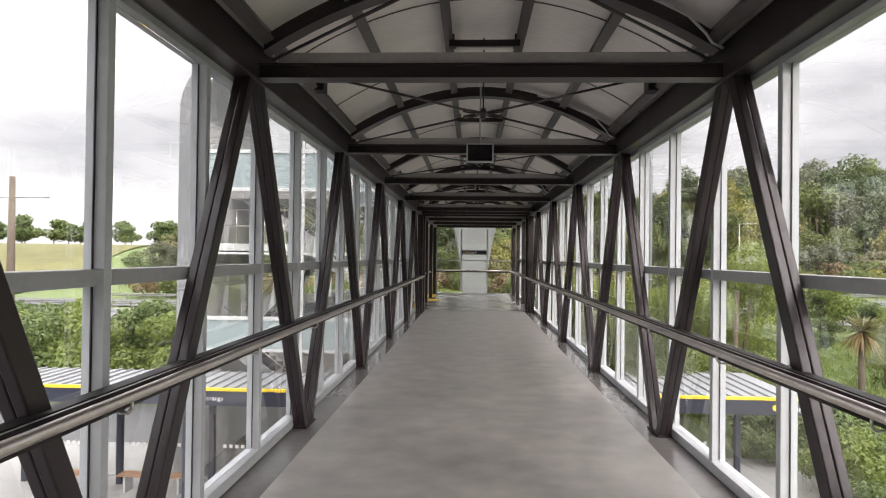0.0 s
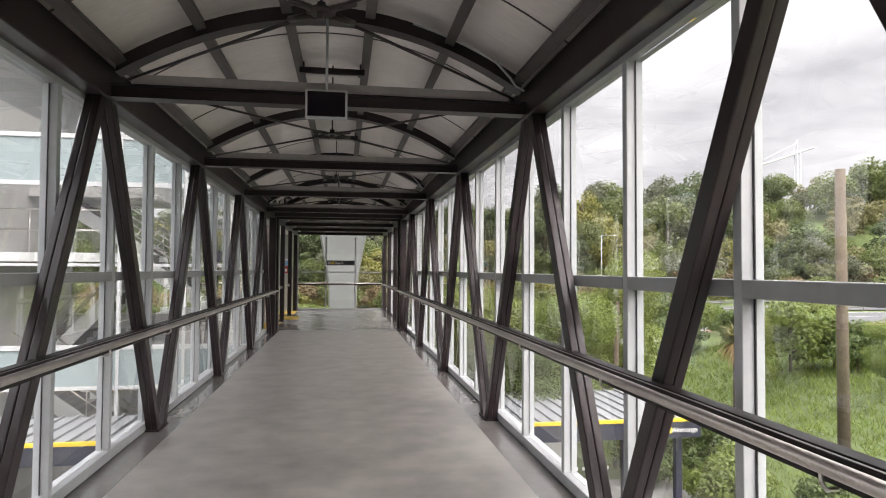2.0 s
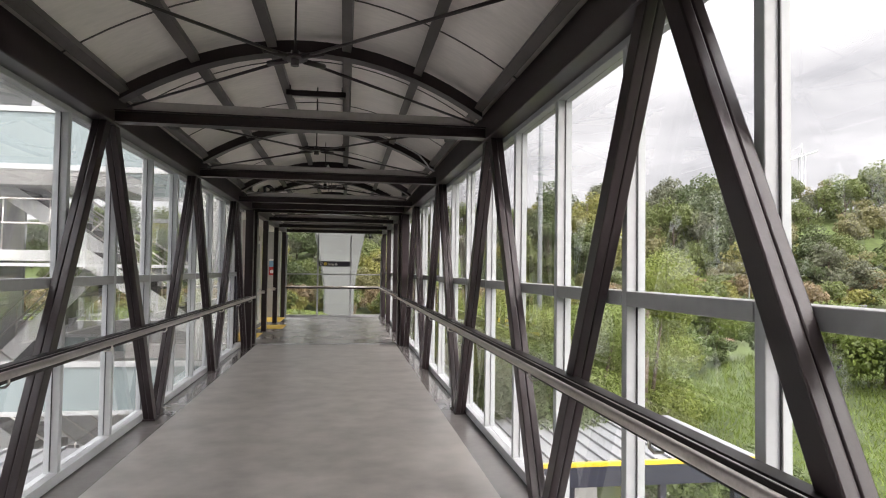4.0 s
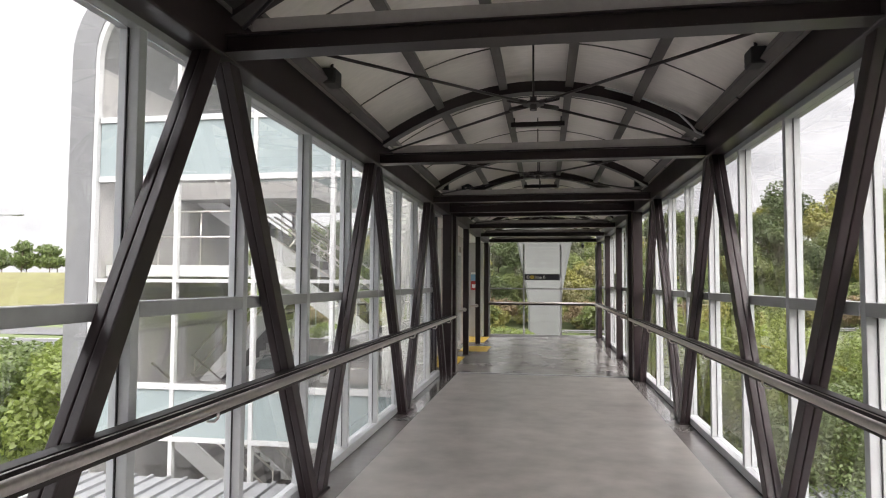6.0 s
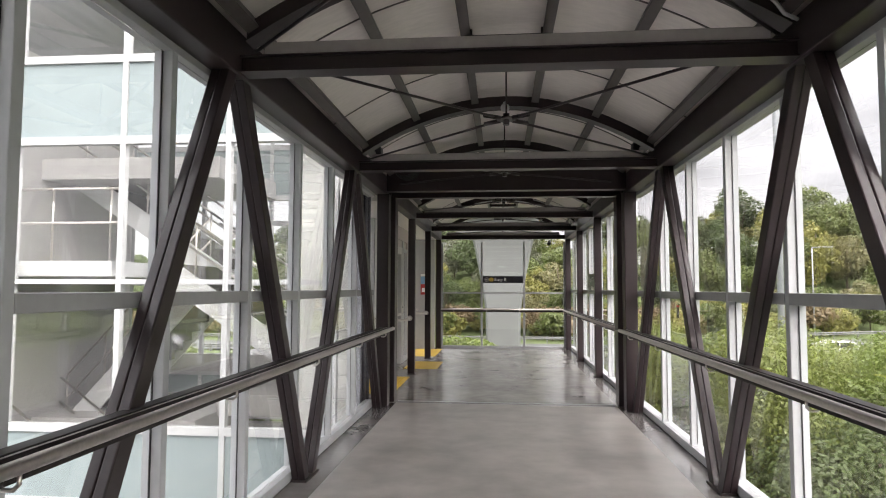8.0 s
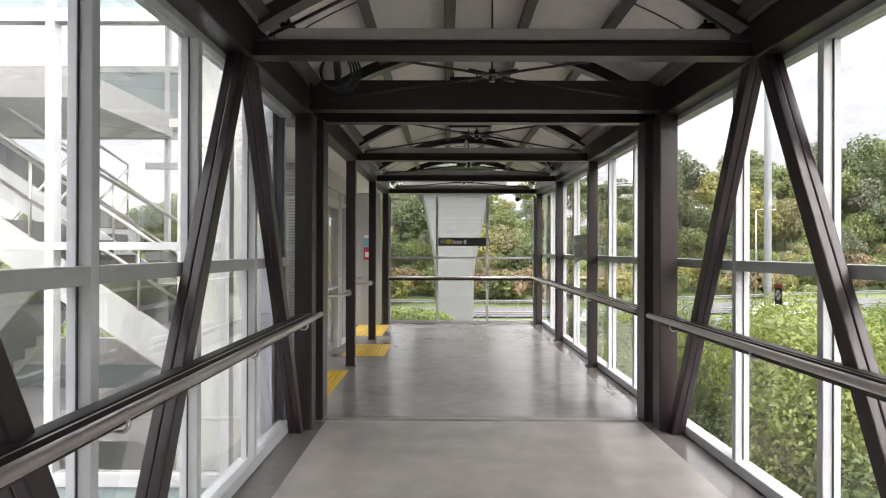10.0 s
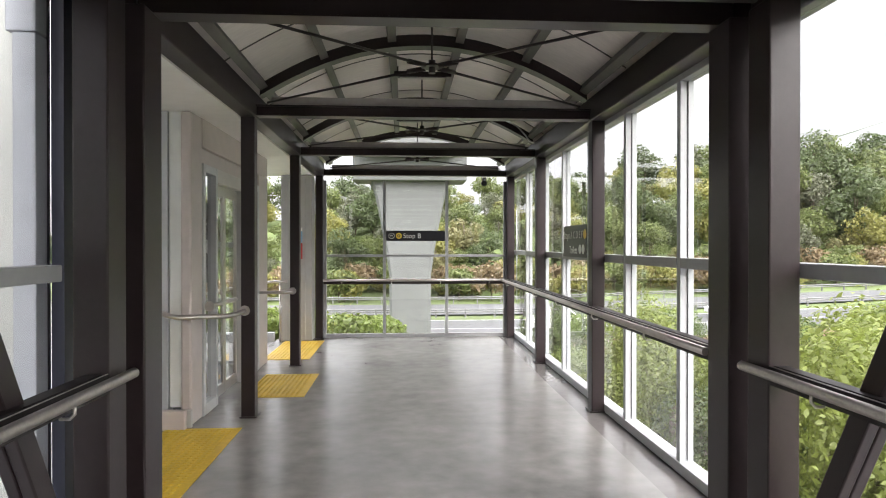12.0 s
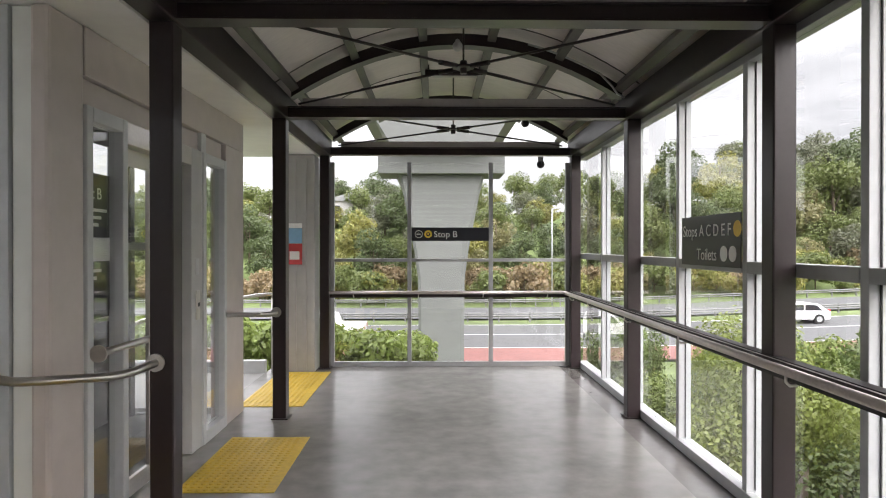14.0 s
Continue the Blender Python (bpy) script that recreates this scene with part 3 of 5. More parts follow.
part("car_floor", bm, M_TREAD, lift)
bm = new_bm()
box(bm, -3.08, -3.04, 20.95, 23.48, 0.0, 1.02, 0.004)
part("car_back", bm, M_TREAD, lift)
bm = new_bm()
tube(bm, [(-2.98, 21.0, 0.92), (-2.98, 23.4, 0.92)], 0.02, 10)
part("car_rail", bm, M_STAINLESS, lift)
bm = new_bm()
box(bm, -3.08, -2.12, 21.0, 23.4, 2.40, 2.46, 0.004)
part("car_roof", bm, M_TREAD, lift)
for y in (21.0, 23.42):
    bm = new_bm()
    box(bm, -3.0, -2.92, y - 0.04, y + 0.04, 0.0, 2.39, 0.004)
    part("car_post", bm, M_BLACK, lift)
sg = thing("lift_sign", "black lift sign fixed inside the glass panel", "sign", at=(X_LIFT - 0.075, 21.15, 1.55))
bm = new_bm()
box(bm, -0.006, 0.0, -0.155, 0.155, -0.38, 0.38, 0.002)
part("board", bm, M_SIGN, sg)
lettering("Lift B", 0.09, sg, pose(0.003, -0.13, 0.24, 90, 0, 90))
bm = new_bm()
box(bm, 0.0012, 0.002, -0.15, 0.15, -0.10, 0.03)
part("white_strip", bm, M_LETTER, sg)
for k, (w, z) in enumerate(((0.26, 0.17), (0.20, 0.13), (0.17, 0.09), (0.20, -0.16), (0.15, -0.20))):
    bm = new_bm()
    box(bm, 0.0012, 0.002, -0.14, -0.14 + w, z, z + 0.018)
    part("text_bar", bm, M_LETTER, sg)


def tactile(x0, x1, y0, y1, z=0.0):
    t_ = thing("tactile_pad", "yellow studded tactile paving pad on the floor", "tactile paving", "tactile pads", at=(x0, y0, z))
    bm = new_bm()
    box(bm, 0, x1 - x0, 0, y1 - y0, 0.0005, 0.006, 0.002)
    part("mat", bm, M_YELLOW, t_)
    verts, faces = [], []
    st = 0.05
    nx, ny = int((x1 - x0 - 0.03) / st), int((y1 - y0 - 0.03) / st)
    for i in range(nx):
        for j in range(ny):
            cx, cy = 0.035 + i * st, 0.035 + j * st
            b0 = len(verts)
            for r, zz in ((0.0175, 0.006), (0.0115, 0.011)):
                verts += [(cx + r * math.cos(k * math.pi / 4), cy + r * math.sin(k * math.pi / 4), zz) for k in range(8)]
            faces += [(b0 + k, b0 + (k + 1) % 8, b0 + 8 + (k + 1) % 8, b0 + 8 + k) for k in range(8)] + [tuple(b0 + 8 + k for k in range(8))]
    me = bpy.data.meshes.new("studs")
    me.from_pydata(verts, [], faces)
    me.materials.append(M_YELLOW)
    st_ = put("studs", me, t_, (0, 0, 0))
    st_["kind"] = "stuff"


tactile(-2.16, -1.545, 18.86, 20.55)
tactile(-1.82, -1.20, 21.62, 22.76)
tactile(-2.08, -1.46, 23.74, 25.40)


def bent_rail(pts, flange, name="handrail", brackets=()):
    hr = thing(name, "brushed stainless tube handrail with a round post flange", "handrail", "landing handrails", at=pts[0])
    o = Vector(pts[0])
    rel = [Vector(p) - o for p in pts]
    smooth = []
    for i, p in enumerate(rel):
        if 0 < i < len(rel) - 1:
            a, b = rel[i - 1], rel[i + 1]
            d0, d1 = min(0.09, (p - a).length / 2), min(0.09, (b - p).length / 2)
            p0, p1 = p + (a - p).normalized() * d0, p + (b - p).normalized() * d1
            smooth += [(p0 * (1 - u) ** 2 + p * 2 * u * (1 - u) + p1 * u * u) for u in (0, 0.25, 0.5, 0.75, 1)]
        else:
            smooth.append(p)
    bm = new_bm()
    tube(bm, smooth, 0.021, 14)
    part("tube", bm, M_STAINLESS, hr)
    if flange:
        bm = new_bm()
        disc(bm, (0, 0, 0), flange, 0.045, 0.012)
        part("flange", bm, M_STAINLESS, hr)
    return hr


bent_rail([(-1.60, 20.86, 0.95), (-1.66, 20.66, 0.925), (-2.10, 20.46, 0.935), (-4.8, 20.40, 2.55)], (0, 1, 0))
bent_rail([(-1.60, 23.285, 0.95), (-1.63, 23.15, 0.945), (-2.02, 23.10, 0.945)], (0, 1, 0))
bent_rail([(-1.93, 20.95, 0.98), (-1.90, 21.72, 0.98)], (0, 1, 0))
bent_rail([(-2.05, 25.40, 0.95), (-2.30, 25.30, 0.95), (-3.0, 24.6, 0.85), (-3.2, 23.9, 0.75)], None)
bm = new_bm()
tube(bm, [(-2.55, 20.44, 0.18), (-2.55, 20.44, 1.19)], 0.022, 10)
disc(bm, (-2.55, 20.44, 0.19), (0, 0, 1), 0.05, 0.02)
solid("rail_post", bm, M_STAINLESS, "slim stainless post carrying the stair handrail", "rail post")
bm = new_bm()
box(bm, -2.31, -2.00, 20.51, 20.575, -0.004, 0.16, 0.008)
solid("stair_plinth", bm, M_BEIGE, "beige plinth at the foot of the stair screen", "plinth", kind="structure")
bm = new_bm()
tube(bm, [(-2.15, 25.35, 0.0), (-2.15, 25.35, 0.94)], 0.02, 10)
solid("rail_post", bm, M_STAINLESS, "slim stainless post carrying the side handrail", "rail post")
# panelled end column
bm = new_bm()
box(bm, -2.15, -1.66, 25.42, 25.75, 0.0, 2.65, 0.01)
for x in (-2.03, -1.9, -1.78):
    box(bm, x - 0.02, x + 0.02, 25.405, 25.43, 0.02, 2.63, 0.004)
solid("wall_end_column", bm, M_GREYPANEL, "grey ribbed metal end column of the landing", "wall", kind="structure")
# side gangway beyond the second exit
bm = new_bm()
box(bm, -6.0, -2.26, 23.75, 25.4, -0.3, -0.01)
solid("floor_gangway", bm, M_PAVING, "pale concrete side gangway beyond the lift", "floor", kind="structure")
bm = new_bm()
box(bm, -6.0, -2.26, 25.4, 25.5, -0.3, 0.14, 0.01)
solid("kerb_gangway", bm, M_WHITE, "pale kerb along the gangway edge", "kerb", kind="structure")

# poster on the post
ps = thing("poster", "blue and red notice fixed on the end column", "notice", at=(-1.90, 25.396, 1.55))
for z0, z1, mt, nm in ((0.02, 0.20, M_PALEBLUE, "blue_panel"), (-0.24, 0.012, M_RED, "red_panel"), (0.204, 0.26, M_LETTER, "white_header")):
    bm = new_bm()
    box(bm, -0.09, 0.09, 0.0, 0.008, z0, z1, 0.001)
    part(nm, bm, mt, ps)
bm = new_bm()
box(bm, -0.06, 0.06, -0.003, -0.0005, -0.18, -0.08)
part("white_print", bm, M_LETTER, ps)
wy = thing("way_out_sign", "dark navy exit sign with yellow and white lettering", "sign", at=(-3.00, 20.88, 1.79))
bm = new_bm()
box(bm, -0.48, 0.48, -0.01, 0.01, -0.155, 0.155, 0.004)
part("board", bm, M_NAVY, wy)
lettering("Way out", 0.135, wy, pose(-0.085, -0.013, 0.015, 90, 0, 0), M_BADGE)
lettering("UT Campus", 0.075, wy, pose(0.02, -0.013, -0.095, 90, 0, 0))
bm = new_bm()
box(bm, -0.04, 0.0, -0.0125, -0.0105, -0.095, -0.042)
part("text_bar", bm, M_LETTER, wy)
for x in (-0.4, 0.4):
    bm = new_bm()
    tube(bm, [(x, 0, 0.19), (x, 0, 1.3)], 0.012, 8)
    part("hanger", bm, M_GALV, wy)


# ---- signs ----
sg = thing("stop_sign", "black hanging sign with white lettering and badges", "sign", at=(0.0, YW - 0.065, 1.685))
bm = new_bm()
box(bm, -0.49, 0.49, -0.004, 0.004, -0.085, 0.085, 0.002)
part("board", bm, M_SIGN, sg)
lettering("Stop B", 0.112, sg, pose(-0.21, -0.006, -0.038, 90, 0, 0))
for x, mt, nm in ((-0.40, M_LETTER, "arrow_badge"), (-0.28, M_BADGE, "bus_badge")):
    bm = new_bm()
    disc(bm, (x, -0.0055, 0), (0, 1, 0), 0.050, 0.002, 28)
    part(nm, bm, mt, sg)
    bm = new_bm()
    disc(bm, (x, -0.0068, 0), (0, 1, 0), 0.042 if mt is M_LETTER else 0.026, 0.002, 28)
    part("badge_inner", bm, M_SIGN, sg)
bm = new_bm()
bar(bm, (-0.425, -0.009, 0), (-0.375, -0.009, 0), 0.002, 0.011)
bar(bm, (-0.427, -0.009, 0), (-0.403, -0.009, 0.024), 0.002, 0.011, (0, 1, 0))
bar(bm, (-0.427, -0.009, 0), (-0.403, -0.009, -0.024), 0.002, 0.011, (0, 1, 0))
part("arrow", bm, M_LETTER, sg)
bm = new_bm()
box(bm, -0.27, -0.29, -0.009, -0.0082, -0.012, 0.014)
part("bus_icon", bm, M_BADGE, sg)

sg = thing("stops_sign", "black direction sign with white lettering on the side glass", "sign", at=(X_GLASS - 0.06, 21.89, 1.57))
bm = new_bm()
box(bm, -0.004, 0.004, -0.45, 0.45, -0.17, 0.17, 0.002)
part("board", bm, M_SIGN, sg)
lettering("Stops A C D E F", 0.112, sg, pose(-0.006, 0.42, 0.03, 90, 0, -90))
lettering("Toilets", 0.112, sg, pose(-0.006, 0.18, -0.13, 90, 0, -90))
bm = new_bm()
disc(bm, (-0.0055, -0.41, 0.07), (1, 0, 0), 0.05, 0.002, 24)
part("badge", bm, M_BADGE, sg)
for y in (-0.23, -0.35):
    bm = new_bm()
    disc(bm, (-0.0055, y, -0.085), (1, 0, 0), 0.05, 0.002, 24)
    part("badge", bm, M_LETTER, sg)

st = thing("no_smoking_sticker", "small black and red no-smoking sticker on the glass", "sticker", at=(X_GLASS - 0.007, 16.5, 1.245))
for nm, a, b, c, d, mt, off in (("backing", -0.042, 0.042, -0.06, 0.04, M_SIGN, 0.0), ("red_band", -0.042, 0.042, 0.0405, 0.06, M_RED, 0.0)):
    bm = new_bm()
    box(bm, -0.001, 0.0, a, b, c, d)
    part(nm, bm, mt, st)
bm = new_bm()
disc(bm, (-0.0018, 0, -0.005), (1, 0, 0), 0.03, 0.001, 24)
part("ring", bm, M_LETTER, st)
bm = new_bm()
bar(bm, (-0.0028, -0.02, 0.01), (-0.0028, 0.02, -0.02), 0.001, 0.006, (0, 0, 1))
part("cigarette_bar", bm, M_SIGN, st)

# hanging monitor
tv = thing("monitor", "small dark screen with a pale frame hung from the roof", "monitor", at=(-0.01, 7.38, 2.665))
bm = new_bm()
box(bm, -0.15, 0.15, -0.02, 0.03, -0.105, 0.105, 0.006)
part("case", bm, M_WHITE, tv)
bm = new_bm()
box(bm, -0.135, 0.135, -0.0225, -0.0205, -0.090, 0.090)
part("screen", bm, M_SCREEN, tv)
bm = new_bm()
tube(bm, [(0, 0.02, 0.10), (0, 0.02, 0.75)], 0.010, 8)
part("pole", bm, M_GALV, tv)
# conduits bent along some ribs
for y in (4.42, 7.42, 13.42, 23.27):
    bm = new_bm()
    pts = [(0.62 + 0.08 * i, y - 0.03, arch_z(0.62 + 0.08 * i) - 0.03) for i in range(9)]
    pts += [(1.36, y - 0.05, 2.93), (1.40, y - 0.05, 2.87), (1.47, y - 0.04, 2.84)]
    tube(bm, pts, 0.010, 8)
    solid("conduit", bm, M_GALV, "pale conduit bent along a roof rib", "conduit", "roof conduits")
# coiled cable
bm = new_bm()
for k in range(4):
    r, cx = 0.13 + 0.012 * k, -1.26 + 0.012 * k
    tube(bm, [(cx + r * math.cos(a * math.pi / 10), 17.93 + 0.014 * k, 3.00 + r * math.sin(a * math.pi / 10)) for a in range(21)], 0.009, 6, False)
bar(bm, (-1.26, 17.95, 3.02), (-1.26, 18.05, 3.10), 0.04, 0.2)
solid("cable_coil", bm, M_BLACK, "black coiled cable hung by the end beam", "cable")
# dome cameras
for x, y, z in ((0.92, 25.5, 3.05), (1.12, 25.55, 2.55)):
    cc = thing("dome_camera", "small dark dome security camera under the beam", "camera", "dome cameras", at=(x, y, z))
    bm = new_bm()
    bmesh.ops.create_uvsphere(bm, u_segments=16, v_segments=10, radius=0.05)
    part("dome", bm, M_BLACK, cc)
    bm = new_bm()
    tube(bm, [(0, 0, 0.02), (0, 0, 0.09)], 0.035, 14)
    part("mount", bm, M_GALV, cc)

# small speakers under the eaves and dome detectors on two ribs
for y in (5.7, 11.75, 16.9):
    for s in (-1, 1):
        sp = thing("speaker", "small dark box speaker under the eaves", "speaker", "eaves speakers", at=(s * 1.40, y, 2.96))
        bm = new_bm()
        box(bm, -0.05, 0.05, -0.075, 0.075, -0.055, 0.055, 0.012)
        part("case", bm, M_BLACK, sp)
        bm = new_bm()
        tube(bm, [(0, 0, 0.05), (0, 0, 0.17)], 0.012, 8)
        part("bracket", bm, M_STEEL, sp)
for y in (16.40, 23.24):
    dd = thing("smoke_detector", "small white dome detector on a roof rib", "detector", "dome detectors", at=(0.0, y, 3.285))
    bm = new_bm()
    bmesh.ops.create_uvsphere(bm, u_segments=16, v_segments=10, radius=0.045)
    part("dome", bm, M_WHITE, dd)
    bm = new_bm()
    tube(bm, [(0, 0, 0.02), (0, 0.04, 0.06)], 0.02, 10)
    part("base", bm, M_WHITE, dd)


# ---- stair tower beside the landing ----
Y_T, Y_TB = 17.5, 22.6
Z_GROUND = -4.8
tower = thing("stair_tower", "glazed stair tower with a rounded grey shell", "building", kind="structure")
out_pts = [(-8.16, Z_GROUND), (-8.16, 5.45)] + [(-6.51 - 1.65 * math.cos(a * math.pi / 20), 5.45 + 1.65 * math.sin(a * math.pi / 20)) for a in range(1, 11)] + [(-1.98, 7.1)]
in_pts = [(-1.98, 6.72), (-6.51, 6.72)] + [(-6.51 - 1.20 * math.sin(a * math.pi / 20), 5.45 + 1.27 * math.cos(a * math.pi / 20)) for a in range(1, 11)] + [(-7.71, Z_GROUND)]
bm = new_bm()
sweep(bm, out_pts + in_pts, Y_T - 0.12, Y_TB + 0.12)
part("shell", bm, M_CLADDING, tower, "grey rounded metal wall and roof shell")
bm = new_bm()
in2 = [(x + 0.07 * (1 if x < -6.6 else 0), z - 0.06) for x, z in in_pts[1:-1]]
rim = in_pts[1:-1] + [(-7.71, Z_GROUND), (-7.63, Z_GROUND)] + in2[::-1]
sweep(bm, rim, Y_T - 0.10, Y_T + 0.02)
part("rim", bm, M_WHITE, tower)
bm = new_bm()
box(bm, -7.705, -7.672, Y_T + 0.06, Y_TB - 0.06, Z_GROUND + 0.2, 5.3)
part("wall_lining", bm, M_GREYPANEL, tower, "pale inner wall lining")
bm = new_bm()
box(bm, -6.5, -2.02, Y_T + 0.06, Y_TB - 0.06, 6.62, 6.66)
part("roof_lining", bm, M_GREYPANEL, tower, "pale inner roof lining")
T_X = [-7.66, -6.14, -4.72, -3.36, -2.02]
LEVELS = [(Z_GROUND, -4.6), (-1.16, -1.08), (-0.30, -0.20), (1.50, 1.56), (3.24, 3.34), (4.28, 4.38), (6.68, 6.74)]
for face, y in (("front", Y_T), ("back", Y_TB)):
    for x in T_X[1:]:
        bm = new_bm()
        box(bm, x - 0.035, x + 0.035, y - 0.05, y + 0.05, Z_GROUND, 6.68, 0.003)
        part("mullion", bm, M_WHITE, tower)
    for za, zb in LEVELS[1:-1]:
        for a, b in zip(T_X, T_X[1:]):
            bm = new_bm()
            box(bm, a + 0.036, b - 0.036, y - 0.055, y + 0.05, za, zb, 0.003)
            part("transom", bm, M_WHITE, tower)
    for a, b in zip(T_X, T_X[1:]):
        for za, zb in ((-1.078, -0.302), (3.342, 4.278)):
            bm = new_bm()
            box(bm, a + 0.036, b - 0.036, y - 0.02, y + 0.02, za, zb)
            part("spandrel_panel", bm, M_SPANDREL, tower, "pale blue glass spandrel panel")
        for za, zb in ((Z_GROUND + 0.2, -1.162), (-0.198, 1.498), (1.562, 3.238), (4.382, 6.70)):
            bm = new_bm()
            if za > 4 and a < -7:
                cx = [(a + 0.04, za), (b - 0.037, za), (b - 0.037, 6.70), (-6.51, 6.70)] + [(-6.51 - 1.16 * math.sin(k * math.pi / 20), 5.45 + 1.24 * math.cos(k * math.pi / 20)) for k in range(1, 11)]
                sweep(bm, cx, y - 0.005, y + 0.005)
            else:
                box(bm, a + 0.034, b - 0.034, y - 0.005, y + 0.005, za, zb)
            part("pane", bm, M_TOWERGLASS, tower).visible_shadow = False
for z0, z1, x0, x1 in ((3.25, 3.6, -7.68, -4.6), (-1.0, -0.65, -7.68, -4.9)):
    bm = new_bm()
    box(bm, x0, x1, Y_T + 2.4, Y_TB - 0.1, z0, z1)
    part("slab", bm, M_GREYPANEL, tower)
for za, zb in ((Z_GROUND, -1.17), (-0.19, 0.15)):
    bm = new_bm()
    box(bm, -7.68, -3.4, Y_TB - 0.35, Y_TB - 0.15, za, zb)
    part("back_wall", bm, M_GREYPANEL, tower)
bm = new_bm()
box(bm, -1.98, -1.90, 18.29, 18.58, -0.35, 6.68, 0.004)
part("side_wall", bm, M_GREYPANEL, tower)
bm = new_bm()
box(bm, -2.70, -1.945, 18.20, 18.28, -4.8, 6.6, 0.004)
part("end_panel", bm, M_PALEPANEL, tower)
for x0, x1, z0, z1, mt in ((-1.935, -1.835, -4.8, 2.47, M_DUCT), (-1.965, -1.835, 2.475, 5.2, M_DUCT)):
    bm = new_bm()
    box(bm, x0, x1, 18.10, 18.195, z0, z1, 0.006)
    part("service_duct", bm, mt, tower, "blue-grey metal service duct")
# dark box set into the open gap, its colour stands for the shade there
bm = new_bm()
box(bm, -1.94, -1.76, 18.20, 18.28, -0.35, 2.9)
part("gap_fill", bm, M_NAVY, tower, "dark box filling the gap beside the duct")
bm = new_bm()
box(bm, -3.95, -2.26, 18.6, 21.3, -0.3, -0.008)
solid("floor_stair_landing", bm, M_PAVING, "grey concrete stair landing beside the bridge", "floor", kind="structure")


def flight(x0, z0, x1, z1, y0, y1):
    """A straight stair from (x0, z0) up to (x1, z1), between y0 and y1."""
    st_ = thing("stair_flight", "white steel stair flight with grey treads and tube rails", "stairs", "tower stairs")
    n = max(3, round(abs(z1 - z0) / 0.18))
    for y in (y0, y1):
        bm = new_bm()
        bar(bm, (x0, y, z0 - 0.02), (x1, y, z1 - 0.02), 0.05, 0.34)
        part("stringer", bm, M_WHITE, st_)
        for h in (0.55, 0.95):
            bm = new_bm()
            tube(bm, [(x0, y, z0 + h), (x1, y, z1 + h)], 0.02, 8)
            part("rail", bm, M_STAINLESS, st_)
        for k in range(0, n + 1, 4):
            u = k / n
            bm = new_bm()
            x, z = x0 + (x1 - x0) * u, z0 + (z1 - z0) * u
            tube(bm, [(x, y, z), (x, y, z + 0.95)], 0.015, 8)
            part("baluster", bm, M_STAINLESS, st_)
    for k in range(n):
        u0, u1 = k / n, (k + 1) / n
        xa, xb = sorted((x0 + (x1 - x0) * u0, x0 + (x1 - x0) * u1))
        z = z0 + (z1 - z0) * u1
        bm = new_bm()
        box(bm, xa - 0.02, xb + 0.02, y0 + 0.03, y1 - 0.03, z - 0.18, z)
        part("tread", bm, M_TREAD, st_)
        if k > 2 or z0 < -0.5 or z0 > 0.5:
            continue
        bm = new_bm()
        xe = xb if x1 < x0 else xa
        box(bm, xe - 0.03, xe + 0.022, y0 + 0.04, y1 - 0.04, z - 0.02, z + 0.003)
        part("nosing", bm, M_YSTRIPE, st_)
    return st_


flight(-2.29, 0.0, -5.0, 1.80, 18.9, 20.48)
flight(-5.0, 1.80, -7.6, 3.5, 20.5, 21.9)
flight(-7.5, -1.0, -5.0, 1.72, 20.5, 21.9)
flight(-4.9, -2.9, -7.4, -1.0, 18.8, 20.2)
bm = new_bm()
box(bm, -7.65, -5.0, 17.75, 22.3, 1.60, 1.80, 0.005)
solid("stair_half_landing", bm, M_WHITE, "white edged half landing inside the stair tower", "landing", kind="structure")
bm = new_bm()
for h in (0.5, 0.95):
    tube(bm, [(-7.6, 17.85, 1.80 + h), (-5.0, 17.85, 1.80 + h)], 0.018, 8)
for x in (-7.5, -6.7, -5.9, -5.1):
    tube(bm, [(x, 17.85, 1.80), (x, 17.85, 2.75)], 0.015, 8)
solid("landing_rail", bm, M_STAINLESS, "steel tube guard rail on the half landing", "guard rail")

# perforated screen beside the stair entry
verts, faces = [], []
nx, nz = 12, 63
x0, z0, cx, cz = -2.565, 0.24, 0.026, 0.038
scr = thing("perforated_screen", "white perforated metal screen by the stairs", "screen", kind="structure")
for j in range(nz):
    for i in range(nx):
        a, b = x0 + i * cx + (0.5 * cx if j % 2 else 0.0), z0 + j * cz
        base = len(verts)
        verts += [(a, 0, b), (a + cx, 0, b), (a + cx, 0, b + cz), (a, 0, b + cz)]
        verts += [(a + 0.006, 0, b + 0.010), (a + cx - 0.006, 0, b + 0.010), (a + cx - 0.006, 0, b + cz - 0.010), (a + 0.006, 0, b + cz - 0.010)]
        faces += [(base + k, base + (k + 1) % 4, base + 4 + (k + 1) % 4, base + 4 + k) for k in range(4)]
me = bpy.data.meshes.new("perforated_sheet")
me.from_pydata(verts, [], faces)
me.materials.append(M_WHITE)
put("sheet", me, scr, (0, 20.95, 0))
for xa, xb, ya, yb, mt in ((-2.245, -2.18, 20.64, 20.76, M_FRAME), (-2.625, -2.575, 20.91, 20.99, M_BLACK)):
    bm = new_bm()
    box(bm, xa, xb, ya, yb, 0.0, 2.655, 0.004)
    part("screen_post", bm, mt, scr)
for xa, xb, za, zb, mt in ((-2.57, -2.25, 0.08, 0.22, M_WHITE), (-2.57, -2.25, 1.36, 1.47, M_TRANSOM), (-4.3, -2.63, 1.36, 1.47, M_TRANSOM), (-4.3, -2.25, 2.56, 2.65, M_TRANSOM)):
    bm = new_bm()
    box(bm, xa, xb, 20.96, 21.01, za, zb, 0.004)
    part("screen_rail", bm, mt, scr)


